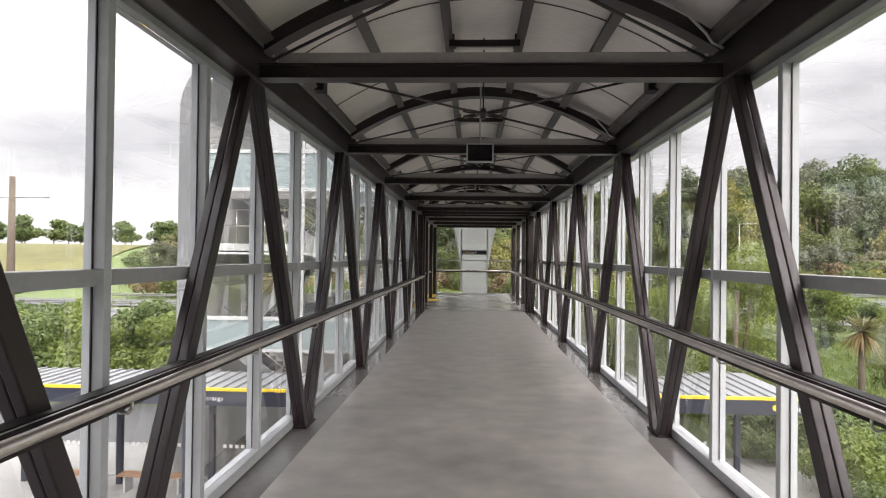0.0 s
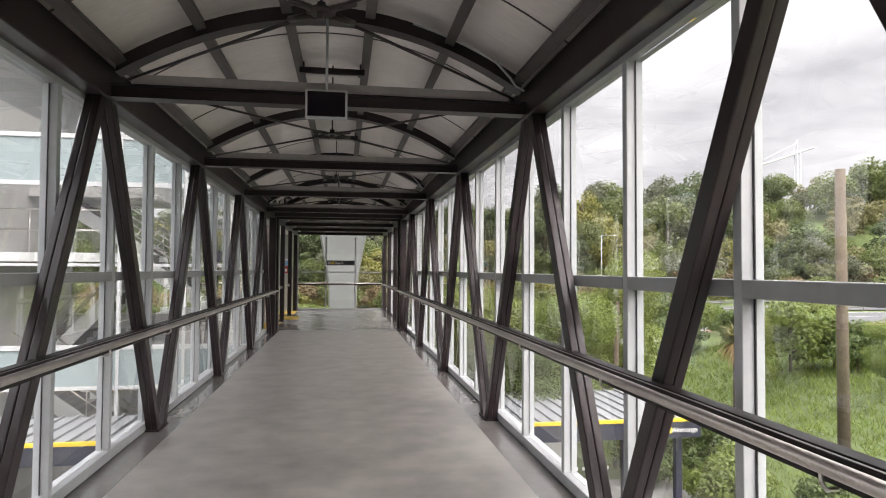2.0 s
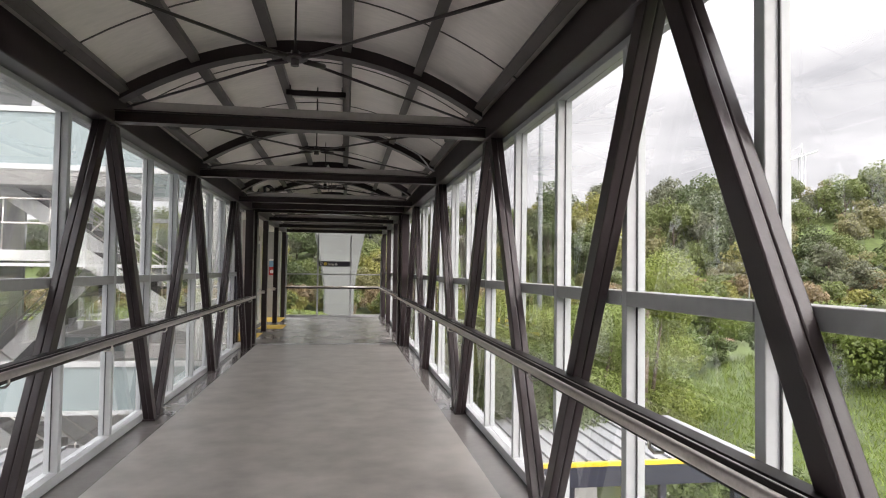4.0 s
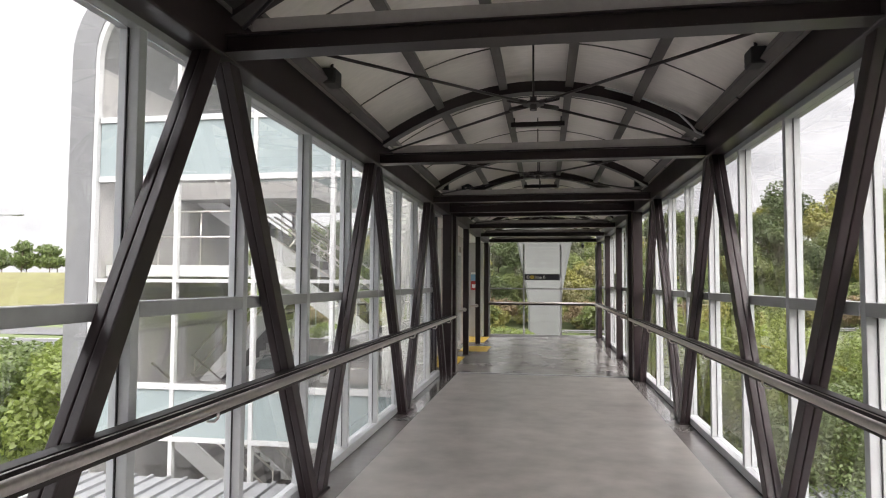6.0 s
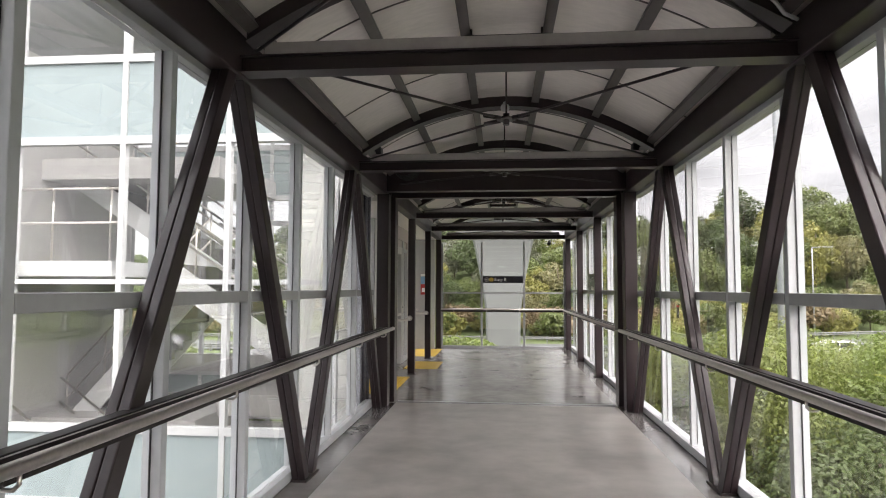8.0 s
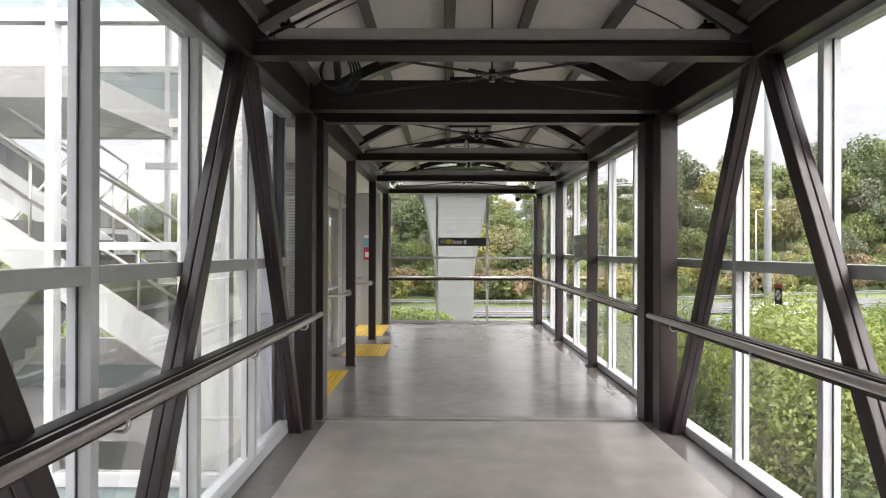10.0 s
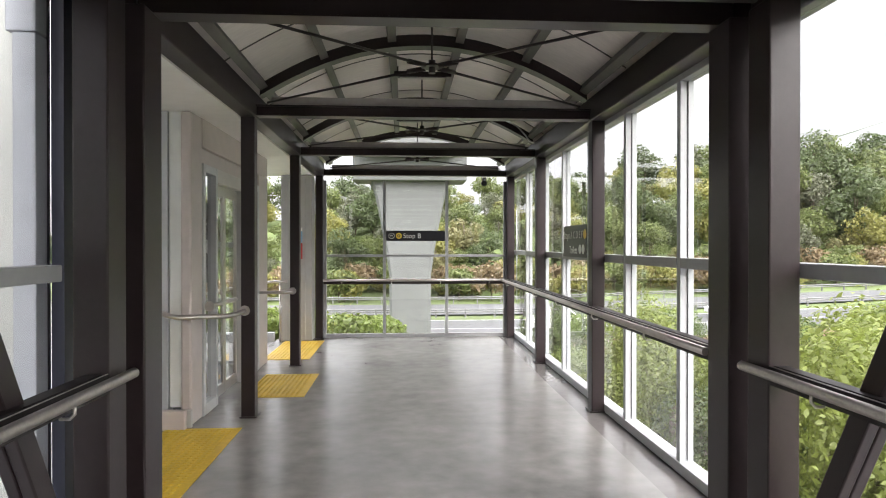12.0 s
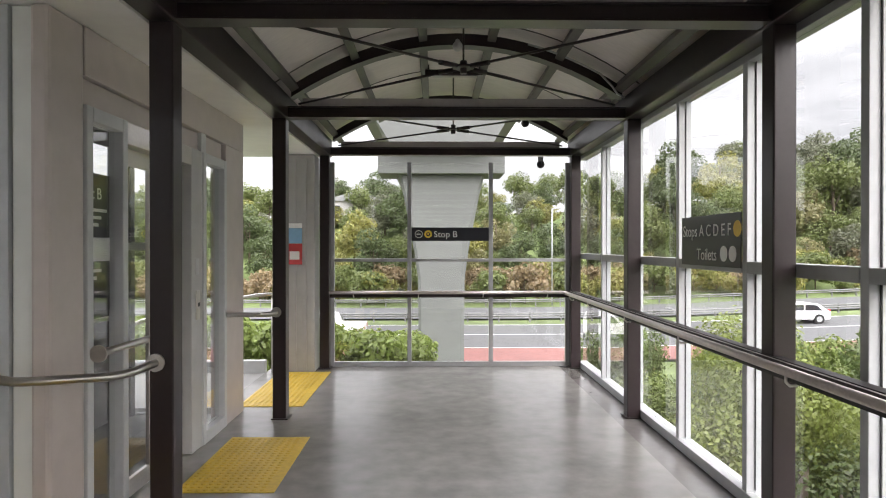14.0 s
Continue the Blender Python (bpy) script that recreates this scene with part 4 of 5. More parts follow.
# ---- ground, roads ----
def sstep(a, b, v):
    t_ = np.clip((v - a) / (b - a), 0, 1)
    return t_ * t_ * (3 - 2 * t_)


def road_z(x):
    return -4.55 + 1.4 * sstep(5, 60, x)


def ground_z(x, y):
    x, y = np.asarray(x, float), np.asarray(y, float)
    z = np.full(np.broadcast(x, y).shape, Z_GROUND)
    z = z + 3.0 * sstep(8.5, 19, x) * (1 - sstep(34, 46, y))
    band = sstep(40, 48, y)
    z = z * (1 - band) + (road_z(x) - 0.12) * band
    z = z + sstep(84, 125, y) * (7.5 + 3.0 * sstep(-56, -40, x) + 2.2 * sstep(-20, 60, x) + 7 * sstep(55, 120, x))
    z = z + sstep(45, 260, -x) * 10.0 * (1 - sstep(60, 90, y))
    return z


gx = np.concatenate([np.linspace(-900, -140, 14), np.linspace(-120, -25, 20), np.linspace(-20, 60, 61), np.linspace(65, 160, 24), np.linspace(200, 900, 14)])
gy = np.concatenate([np.linspace(-900, -60, 12), np.linspace(-40, -5, 8), np.linspace(0, 130, 80), np.linspace(140, 300, 14), np.linspace(360, 900, 8)])
X, Y = np.meshgrid(gx, gy)
Z = ground_z(X, Y)
n_ = len(gx)
faces = [(j * n_ + i, j * n_ + i + 1, (j + 1) * n_ + i + 1, (j + 1) * n_ + i) for j in range(len(gy) - 1) for i in range(n_ - 1)]
me = bpy.data.meshes.new("ground")
me.from_pydata(np.stack([X.ravel(), Y.ravel(), Z.ravel()], 1).tolist(), [], faces)
me.materials.append(M_GRASS)
me.shade_smooth()
tagged(new("ground", me), "green grassy ground around the station", "ground", kind="structure")


def strip(name, y0, y1, dz, material, label, x0=-300, x1=400, cat="road"):
    xs_ = np.concatenate([np.linspace(x0, 0, 12), np.linspace(4, 64, 26), np.linspace(70, x1, 10)])
    v = [(float(x), y, float(road_z(x)) + dz) for y in (y0, y1) for x in xs_]
    k = len(xs_)
    me_ = bpy.data.meshes.new(name)
    me_.from_pydata(v, [], [(i, i + 1, k + i + 1, k + i) for i in range(k - 1)])
    me_.materials.append(material)
    return tagged(new(name, me_), label, cat, kind="structure")


strip("road_near", 55.5, 66.5, 0.03, M_ASPHALT, "grey asphalt motorway carriageway")
strip("road_far", 70.5, 80.0, 0.03, M_ASPHALT, "grey asphalt motorway carriageway beyond the barrier")
strip("road_shoulder", 51.0, 55.2, 0.03, M_REDROAD, "dull red surfaced motorway shoulder lane")
for y in (55.35, 61.0, 66.2):
    strip("lane_line", y - 0.07, y + 0.07, 0.036, M_LETTER, "white painted lane line", cat="road marking")
bm = new_bm()
box(bm, -70, 60, -55.0, 14.2, Z_GROUND - 0.1, Z_GROUND + 0.02)
solid("road_bus", bm, M_ASPHALT, "asphalt bus lanes below the bridge", "road", kind="structure")
bm = new_bm()
box(bm, -60, -8.3, 20.6, 25.8, Z_GROUND - 0.1, Z_GROUND + 0.05)
solid("road_rear", bm, M_ASPHALT, "dark asphalt lane behind the shelters", "road", kind="structure")
bm = new_bm()
box(bm, -60, 13, 14.2, 20.5, Z_GROUND - 0.1, Z_GROUND + 0.16, 0.02)
solid("pavement", bm, M_PAVING, "pale concrete bus platform below the bridge", "pavement", kind="structure")


def guard_rail(y, x0, x1, step, label):
    g = thing("crash_barrier", label, "crash barrier", "crash barriers")
    x = x0
    post = box_mesh("post", 0.12, 0.14, 0.80, M_BARRIER)
    while x <= x1:
        put("post", post, g, (x, y + 0.12, float(road_z(x)) + 0.40))
        x += step
    for h in (0.50, 0.68):
        bm_ = new_bm()
        pts = [(float(x_), y, float(road_z(x_)) + h) for x_ in np.linspace(x0, x1, 24)]
        tube(bm_, pts, 0.065, 6)
        part("rail", bm_, M_BARRIER, g)


guard_rail(68.3, -50, 60, 2.5, "galvanised steel crash barrier on the motorway median")
guard_rail(81.0, -50, 70, 2.5, "galvanised steel crash barrier at the far verge")

# flyover pier and box girder
pier = thing("flyover_pier", "pale concrete flyover pier flaring to a crosshead", "bridge pier", kind="structure", at=(0.05, 40, 0))
bm = new_bm()
secs = [(-4.9, 0.76, 0.6), (0.4, 0.80, 0.6), (1.4, 0.94, 0.6), (2.4, 1.13, 0.6), (3.3, 1.31, 0.6), (3.98, 1.48, 0.6)]
rings = []
for z, hx, hy in secs:
    c = 0.1
    rings.append([bm.verts.new((x, y, z)) for x, y in ((-hx + c, -hy), (hx - c, -hy), (hx, -hy + c), (hx, hy - c), (hx - c, hy), (-hx + c, hy), (-hx, hy - c), (-hx, -hy + c))])
for a, b in zip(rings, rings[1:]):
    for k in range(8):
        bm.faces.new((a[k], a[(k + 1) % 8], b[(k + 1) % 8], b[k]))
bm.faces.new(rings[-1])
part("shaft", bm, M_PIER, pier)
bm = new_bm()
box(bm, -2.15, 2.15, -0.9, 0.9, 3.985, 4.90, 0.03)
part("crosshead", bm, M_PIER, pier)
bm = new_bm()
sweep(bm, [(-1.7, 4.92), (1.7, 4.92), (2.4, 6.1), (2.9, 6.3), (2.9, 7.1), (-2.9, 7.1), (-2.9, 6.3), (-2.4, 6.1)], -1.6, 60)
part("box_girder", bm, M_PIER, pier)


# ---- bus shelters below ----
def shelter(x0, x1, y0, y1, text_x, posts):
    sh = thing("bus_shelter", "bus shelter with pale ribbed roof and navy fascia", "bus shelter", "bus shelters", at=(x0, y0, Z_GROUND + 0.16))
    L, D, H = x1 - x0, y1 - y0, 2.95
    bm_ = new_bm()
    box(bm_, 0, L, 0.06, D, H - 0.04, H + 0.02)
    part("roof_sheet", bm_, M_SHELTERROOF, sh)
    rib = box_mesh("roof_rib", 0.05, D - 0.1, 0.045, M_SHELTERROOF)
    for k in range(int(L / 0.3)):
        put("roof_rib", rib, sh, (0.15 + 0.3 * k, D / 2 + 0.03, H + 0.043))
    bm_ = new_bm()
    box(bm_, -0.05, L + 0.05, 0.0, 0.055, H - 0.36, H - 0.02, 0.006)
    part("fascia", bm_, M_NAVY, sh)
    bm_ = new_bm()
    box(bm_, -0.05, L + 0.05, -0.012, 0.056, H - 0.0195, H + 0.05, 0.003)
    part("yellow_edge", bm_, M_YSTRIPE, sh)
    bm_ = new_bm()
    box(bm_, L, L + 0.055, 0.056, D, H - 0.30, H - 0.045, 0.006)
    part("fascia", bm_, M_NAVY, sh)
    for px in posts:
        for py in (0.35, D - 0.3):
            bm_ = new_bm()
            box(bm_, px - x0 - 0.07, px - x0 + 0.07, py - 0.07, py + 0.07, 0.0, H - 0.041, 0.005)
            part("post", bm_, M_NAVY, sh)
    for a, b in zip(posts, posts[1:]):
        bm_ = new_bm()
        box(bm_, a - x0 + 0.12, b - x0 - 0.12, D - 0.31, D - 0.30, 0.25, 2.3)
        part("glass_screen", bm_, M_GLASS, sh).visible_shadow = False
        bm_ = new_bm()
        box(bm_, a - x0 + 0.12, b - x0 - 0.12, D - 0.325, D - 0.285, 2.301, 2.36)
        box(bm_, a - x0 + 0.12, b - x0 - 0.12, D - 0.325, D - 0.285, 0.19, 0.249)
        part("screen_frame", bm_, M_GALV, sh)
        for k in range(12):
            bm_ = new_bm()
            u = a - x0 + 0.3 + k * (b - a - 0.6) / 12
            box(bm_, u, u + 0.09, D - 0.3135, D - 0.311, 1.02, 1.11)
            part("glass_marker", bm_, M_LETTER, sh)
    lettering("Akoranga", 0.15, sh, pose(text_x - x0 + 0.14, -0.003, H - 0.24, 90, 0, 0))
    bm_ = new_bm()
    disc(bm_, (text_x - x0 + 0.08, -0.004, H - 0.19), (0, 1, 0), 0.07, 0.012, 24)
    part("badge", bm_, M_BADGE, sh)
    return sh


shelter(3.4, 7.6, 15.3, 18.6, 6.85, (4.2, 7.3))
shelter(-12.4, -2.6, 15.0, 17.2, -6.6, (-12.0, -9.4, -6.9, -4.4, -3.0))


def bench(x, y):
    b = thing("bench", "timber slat bench on steel legs under the shelter", "bench", "platform benches", at=(x, y, Z_GROUND + 0.16))
    for k in range(4):
        bm_ = new_bm()
        box(bm_, -0.9, 0.9, -0.2 + 0.105 * k, -0.2 + 0.105 * k + 0.085, 0.42, 0.46, 0.004)
        part("slat", bm_, M_TIMBER, b)
    for sx in (-0.7, 0.7):
        bm_ = new_bm()
        box(bm_, sx - 0.03, sx + 0.03, -0.18, 0.18, 0.0, 0.419)
        part("leg", bm_, M_GALV, b)


bench(-10.5, 16.4)
bench(-8.2, 16.4)
pn = thing("timetable_board", "white timetable board on a steel stand", "notice board", at=(5.1, 17.6, Z_GROUND + 0.16))
bm = new_bm()
box(bm, -0.4, 0.4, -0.03, 0.03, 0.9, 2.0, 0.004)
part("board", bm, M_LETTER, pn)
for sx in (-0.37, 0.37):
    bm = new_bm()
    box(bm, sx - 0.025, sx + 0.025, -0.025, 0.025, 0.0, 0.899)
    part("leg", bm, M_GALV, pn)
bd = thing("bollard", "yellow and black platform bollard", "bollard", at=(7.9, 14.7, Z_GROUND + 0.16))
bm = new_bm()
tube(bm, [(0, 0, 0), (0, 0, 1.05)], 0.09, 14)
part("post", bm, M_YSTRIPE, bd)
bm = new_bm()
tube(bm, [(0, 0, 0.7), (0, 0, 0.85)], 0.093, 14)
part("band", bm, M_BLACK, bd)


# ---- poles, lamps, crane ----
def light_pole(x, y, h, name, label, r=0.10, arms=(), zb=None):
    z = float(ground_z(x, y)) if zb is None else zb
    p = thing(name, label, "lamp post", at=(x, y, z))
    bm_ = new_bm()
    tube(bm_, [(0, 0, 0), (0, 0, h * 0.6), (0, 0, h)], [r, r * 0.85, r * 0.6], 12)
    part("pole", bm_, M_BARK if r > 0.2 else M_POLE if r > 0.09 else M_GALV, p)
    for dx, dz in arms:
        bm_ = new_bm()
        tube(bm_, [(0, 0, h + dz), (dx * 0.6, 0, h + dz + 0.06), (dx, 0, h + dz + 0.05)], 0.04, 8)
        part("arm", bm_, M_GALV, p)
        bm_ = new_bm()
        box(bm_, min(dx, dx * 1.35), max(dx, dx * 1.35), -0.13, 0.13, h + dz, h + dz + 0.09, 0.02)
        part("lamp_head", bm_, M_GALV, p)
    return p


light_pole(7.7, 28.5, 17.0, "lamp_post", "tall pale grey lamp post beside the landing", 0.10)
# utility pole with crossarms, put together from the lamp post parts
light_pole(-21.6, 29.0, 9.8, "lamp_post", "brown utility pole with two level crossarms", 0.205, ((1.3, -1.0), (-1.3, -1.0)))
bm = new_bm()
zb = float(ground_z(12.7, 17.2))
tube(bm, [(12.7, 17.2, zb - 0.2), (12.7, 17.2, 4.1)], [0.15, 0.12], 12)
solid("utility_pole", bm, M_BARK, "dark steel pole on the grass bank", "pole")
for x, y in ((12, 83), (34, 83), (52, 80), (-28, 83)):
    light_pole(x, y, 10.0, "lamp_post", "slim pale motorway lamp post", 0.085, ((1.6, 0.0),))
cr = thing("tower_crane", "pale lattice tower crane far behind the trees", "crane", at=(188, 242, float(ground_z(182, 242)) - 11.0))
bm = new_bm()
for sx in (-0.8, 0.8):
    for sy in (-0.8, 0.8):
        tube(bm, [(sx, sy, -1), (sx, sy, 47)], 0.3, 5)
for k in range(20):
    bar(bm, (-0.8, -0.8, 2.2 * k), (0.8, -0.8, 2.2 * k + 2.2), 0.12, 0.12, (0, 1, 0))
part("mast", bm, M_GALV, cr)
bm = new_bm()
for sy in (-0.5, 0.5):
    tube(bm, [(7, sy, 48), (-26, sy, 37)], 0.42, 5)
tube(bm, [(0, 0, 50), (-26, 0, 37.5)], 0.14, 5)
tube(bm, [(0, 0, 45), (0, 0, 51)], 0.3, 6)
for k in range(12):
    bar(bm, (-1 - 2.0 * k, 0, 47.5 - 0.85 * k), (-2 - 2.0 * k, 0, 44.2 - 0.58 * k), 0.12, 0.12, (0, 1, 0))
part("jib", bm, M_GALV, cr)


# ---- houses on the hill ----
def house(x, y, z, w, d, h, wallm, turn):
    ho = thing("house", "small pale house half hidden among hillside trees", "house", "hill houses", at=(x, y, z))
    ho.rotation_euler = (0, 0, radians(turn))
    bm_ = new_bm()
    box(bm_, -w / 2, w / 2, -d / 2, d / 2, 0, h)
    part("wall", bm_, wallm, ho)
    bm_ = new_bm()
    a = [bm_.verts.new((xx, yy, zz)) for yy in (-d / 2 - 0.4, d / 2 + 0.4) for xx, zz in ((-w / 2 - 0.5, h), (0, h + 1.6), (w / 2 + 0.5, h))]
    for q in ((0, 1, 2), (5, 4, 3), (0, 3, 4, 1), (1, 4, 5, 2), (2, 5, 3, 0)):
        bm_.faces.new([a[i] for i in q])
    part("roof", bm_, M_CLADDING, ho)
    for k in range(3):
        wx = -w / 2 + w * (k + 0.5) / 3
        bm_ = new_bm()
        box(bm_, wx - 0.6, wx + 0.6, -d / 2 - 0.03, -d / 2 - 0.005, h * 0.45, h * 0.8)
        part("window", bm_, M_CARGLASS, ho)


house(-13, 118, float(ground_z(-13, 118)) - 0.1, 9, 7, 3.4, M_GREYPANEL, 15)


# ---- vehicles ----
def vehicle(x, y, z, kind, heading):
    v = thing(kind, {"car": "white hatchback car on the motorway", "pickup": "white pickup truck on the motorway"}[kind], kind, at=(x, y, z))
    v.rotation_euler = (0, 0, radians(heading))
    if kind == "car":
        prof = [(-2.2, 0.32), (2.25, 0.32), (2.3, 0.72), (1.2, 0.95), (0.45, 1.45), (-0.3, 1.52), (-1.35, 1.45), (-2.05, 1.0), (-2.25, 0.9)]
        win = [((-1.6, 0.98), (-0.35, 0.98), (-0.35, 1.40), (-1.2, 1.36)), ((-0.27, 0.98), (0.95, 0.98), (0.42, 1.37), (-0.27, 1.41))]
    else:
        prof = [(-2.6, 0.45), (2.6, 0.45), (2.62, 0.95), (1.25, 1.12), (0.55, 1.72), (-0.75, 1.75), (-1.0, 1.15), (-2.62, 1.15)]
        win = [((-0.7, 1.15), (0.0, 1.15), (0.0, 1.62), (-0.6, 1.62)), ((0.08, 1.15), (0.95, 1.15), (0.5, 1.62), (0.08, 1.62))]
    bm_ = new_bm()
    a = [bm_.verts.new((px, -0.9, pz)) for px, pz in prof]
    b = [bm_.verts.new((px, 0.9, pz)) for px, pz in prof]
    fs = [bm_.faces.new(a), bm_.faces.new(b[::-1])]
    for i in range(len(a)):
        fs.append(bm_.faces.new((a[i], b[i], b[(i + 1) % len(a)], a[(i + 1) % len(a)])))
    bmesh.ops.recalc_face_normals(bm_, faces=fs)
    bmesh.ops.bevel(bm_, geom=bm_.edges[:], offset=0.07, segments=2, affect="EDGES", profile=0.5)
    part("body", bm_, M_CARWHITE, v)
    for w in win:
        for sy in (-0.905, 0.905):
            bm_ = new_bm()
            f = [bm_.verts.new((px, sy, pz)) for px, pz in w]
            g = [bm_.verts.new((px, sy * 0.99, pz)) for px, pz in w]
            bm_.faces.new(f)
            for i in range(4):
                bm_.faces.new((f[i], f[(i + 1) % 4], g[(i + 1) % 4], g[i]))
            part("window", bm_, M_CARGLASS, v)
    for wx in ((-1.35, 1.4) if kind == "car" else (-1.6, 1.6)):
        for sy in (-0.85, 0.85):
            bm_ = new_bm()
            disc(bm_, (0, 0, 0), (0, 1, 0), 0.36, 0.24, 22)
            wh = part("wheel", bm_, M_RUBBER, v)
            wh.location = (wx, sy, 0.36)
            bm_ = new_bm()
            disc(bm_, (0, math.copysign(0.121, sy), 0), (0, 1, 0), 0.21, 0.012, 18)
            part("rim", bm_, M_GALV, wh)
    for sy in (-0.7, 0.7):
        bm_ = new_bm()
        box(bm_, -2.64 if kind != "car" else -2.26, -2.58 if kind != "car" else -2.18, sy - 0.1, sy + 0.1, 0.8, 1.05)
        part("tail_light", bm_, M_RED, v)


vehicle(26.0, 63.5, float(road_z(26.0)) + 0.04, "car", 180)
vehicle(-7.2, 58.5, float(road_z(-7.2)) + 0.04, "pickup", 180)


# ---- plants ----
def leaf_cloud(name, blobs, n, size, material, seed, flat=0.25, aspect=0.55):
    """Bent leaf blades scattered through the outer part of several ellipsoids (x, y, z, rx, ry, rz)."""
    r = np.random.RandomState(seed)
    bl = np.array(blobs, float)
    wt = bl[:, 3] * bl[:, 4] + bl[:, 4] * bl[:, 5]
    k = r.choice(len(bl), n, p=wt / wt.sum())
    d = r.normal(size=(n, 3))
    d /= np.linalg.norm(d, axis=1)[:, None]
    rad = 1 - np.abs(r.normal(0, 0.22, n)) + r.normal(0, 0.05, n)
    c = bl[k, :3] + d * bl[k, 3:] * rad[:, None]
    nrm = d + r.normal(0, 0.55, (n, 3)) + np.array([0, 0, flat])
    nrm /= np.linalg.norm(nrm, axis=1)[:, None]
    t1 = np.cross(nrm, r.normal(size=(n, 3)))
    t1 /= np.linalg.norm(t1, axis=1)[:, None]
    t2 = np.cross(nrm, t1)
    s = size * r.uniform(0.6, 1.35, n)[:, None]
    a = c - t1 * s * 0.5
    b = c + t2 * s * 0.5 * aspect + nrm * s * 0.08
    e = c + t1 * s * 0.5 - nrm * s * 0.12
    f = c - t2 * s * 0.5 * aspect + nrm * s * 0.08
    v = np.stack([a, b, e, f], 1).reshape(-1, 3)
    me_ = bpy.data.meshes.new(name)
    me_.vertices.add(4 * n)
    me_.vertices.foreach_set("co", v.ravel())
    me_.loops.add(4 * n)
    me_.loops.foreach_set("vertex_index", np.arange(4 * n, dtype=np.int32))
    me_.polygons.add(n)
    me_.polygons.foreach_set("loop_start", np.arange(0, 4 * n, 4, dtype=np.int32))
    me_.update(calc_edges=True)
    me_.materials.append(material)
    return me_


def crown_blobs(r, rad, h0, h1, n):
    out = []
    for i in range(n):
        a, u = r.uniform(0, 2 * math.pi), r.uniform(0, 1)
        zz = h0 + (h1 - h0) * u
        w = rad * math.sin(math.pi * (0.18 + 0.72 * u)) * r.uniform(0.35, 0.75)
        q = rad * r.uniform(0.32, 0.55)
        out.append((w * math.cos(a), w * math.sin(a), zz, q, q, q * r.uniform(0.6, 0.9)))
    return out


def make_tree(seed, rad, h, n, size, material, label, name="tree"):
    r = np.random.RandomState(seed)
    t_ = thing(name, label, name, at=(0, 0, 0))
    blobs = crown_blobs(r, rad, h * 0.32, h * 0.9, 13)
    bm_ = new_bm()
    tube(bm_, [(0, 0, -0.5), (0.05 * h * r.normal() * 0.3, 0, h * 0.35), (0.1, 0.1, h * 0.75)], [0.045 * h * 0.5, 0.03 * h * 0.5, 0.01 * h], 8)
    for b in blobs[:6]:
        tube(bm_, [(0, 0, h * 0.25), (b[0] * 0.5, b[1] * 0.5, (h * 0.25 + b[2]) / 2), b[:3]], [0.012 * h, 0.008 * h, 0.003 * h], 6)
    part("trunk", bm_, M_BARK, t_)
    me_ = leaf_cloud("crown", blobs, n, size, material, seed)
    put("crown", me_, t_, (0, 0, 0))
    return t_


def scatter(protos, spots, group, rr, tall=0.15):
    first = [True] * len(protos)
    for x, y, sc in spots:
        i = rr.randrange(len(protos))
        m = Matrix.Translation((x, y, float(ground_z(x, y)) - 0.2)) @ Matrix.Rotation(rr.uniform(0, 6.28), 4, "Z") @ Matrix.Diagonal((sc, sc, sc * rr.uniform(1 - tall, 1 + tall), 1))
        if first[i]:
            protos[i].matrix_basis = m
            tagged(protos[i], group=group)
            first[i] = False
        else:
            o = copy_thing(protos[i], m)
            o.matrix_basis = m


rr = random.Random(7)
far = [make_tree(11, 4.4, 9.0, 3000, 0.50, M_HILL_DARK, "dark green broad tree on the hillside"),
       make_tree(12, 4.0, 7.6, 2800, 0.48, M_HILL_MID, "mid green rounded tree on the hillside"),
       make_tree(13, 3.5, 7.8, 2600, 0.46, M_HILL_YELLOW, "yellow-green young tree on the hillside"),
       make_tree(14, 4.5, 9.8, 3000, 0.50, M_HILL_DARK, "tall dark green tree on the hillside"),
       make_tree(15, 3.6, 7.0, 2600, 0.46, M_LEAF_OLIVE, "olive brown tree on the hillside"),
       make_tree(16, 4.2, 8.4, 2800, 0.48, M_HILL_MID, "broad mid green tree on the hillside"),
       make_tree(17, 3.9, 7.4, 2700, 0.46, M_HILL_GREY, "grey-green bushy tree on the hillside")]
spots = []
for row, yy in enumerate((95, 100, 106, 113, 120, 127)):
    x = -50.0
    while x < 140:
        spots.append((x + rr.uniform(-1.2, 1.2), yy + rr.uniform(-2.2, 2.2) - 0.10 * max(0, x - 40), rr.uniform(0.5, 0.92) * (0.8 if row == 0 else 1.0) * (1.0 + 0.45 * float(sstep(22, 60, x)))))
        x += 4.6 * rr.uniform(0.75, 1.25) * (1.5 if x > 75 else 1)
scatter(far, spots, "hillside trees", rr)

scrub = [make_tree(21, 1.9, 2.6, 1100, 0.34, M_LEAF_BROWN, "brown dry scrub at the foot of the hill", "shrub"),
         make_tree(22, 1.8, 3.0, 1100, 0.34, M_HILL_MID, "green shrub at the foot of the hill", "shrub"),
         make_tree(23, 1.7, 2.4, 1100, 0.32, M_HILL_YELLOW, "yellow-green shrub at the foot of the hill", "shrub")]
spots = [(x + rr.uniform(-1, 1), 86.0 + rr.uniform(-1.5, 6.5), rr.uniform(0.8, 1.5)) for x in np.arange(-45, 95, 1.1)]
scatter(scrub, spots, "verge scrub", rr)

# far tree line behind the field
fl = [make_tree(31, 4.2, 8.0, 1300, 0.9, M_LEAF_DARK, "far dark tree beyond the field")]
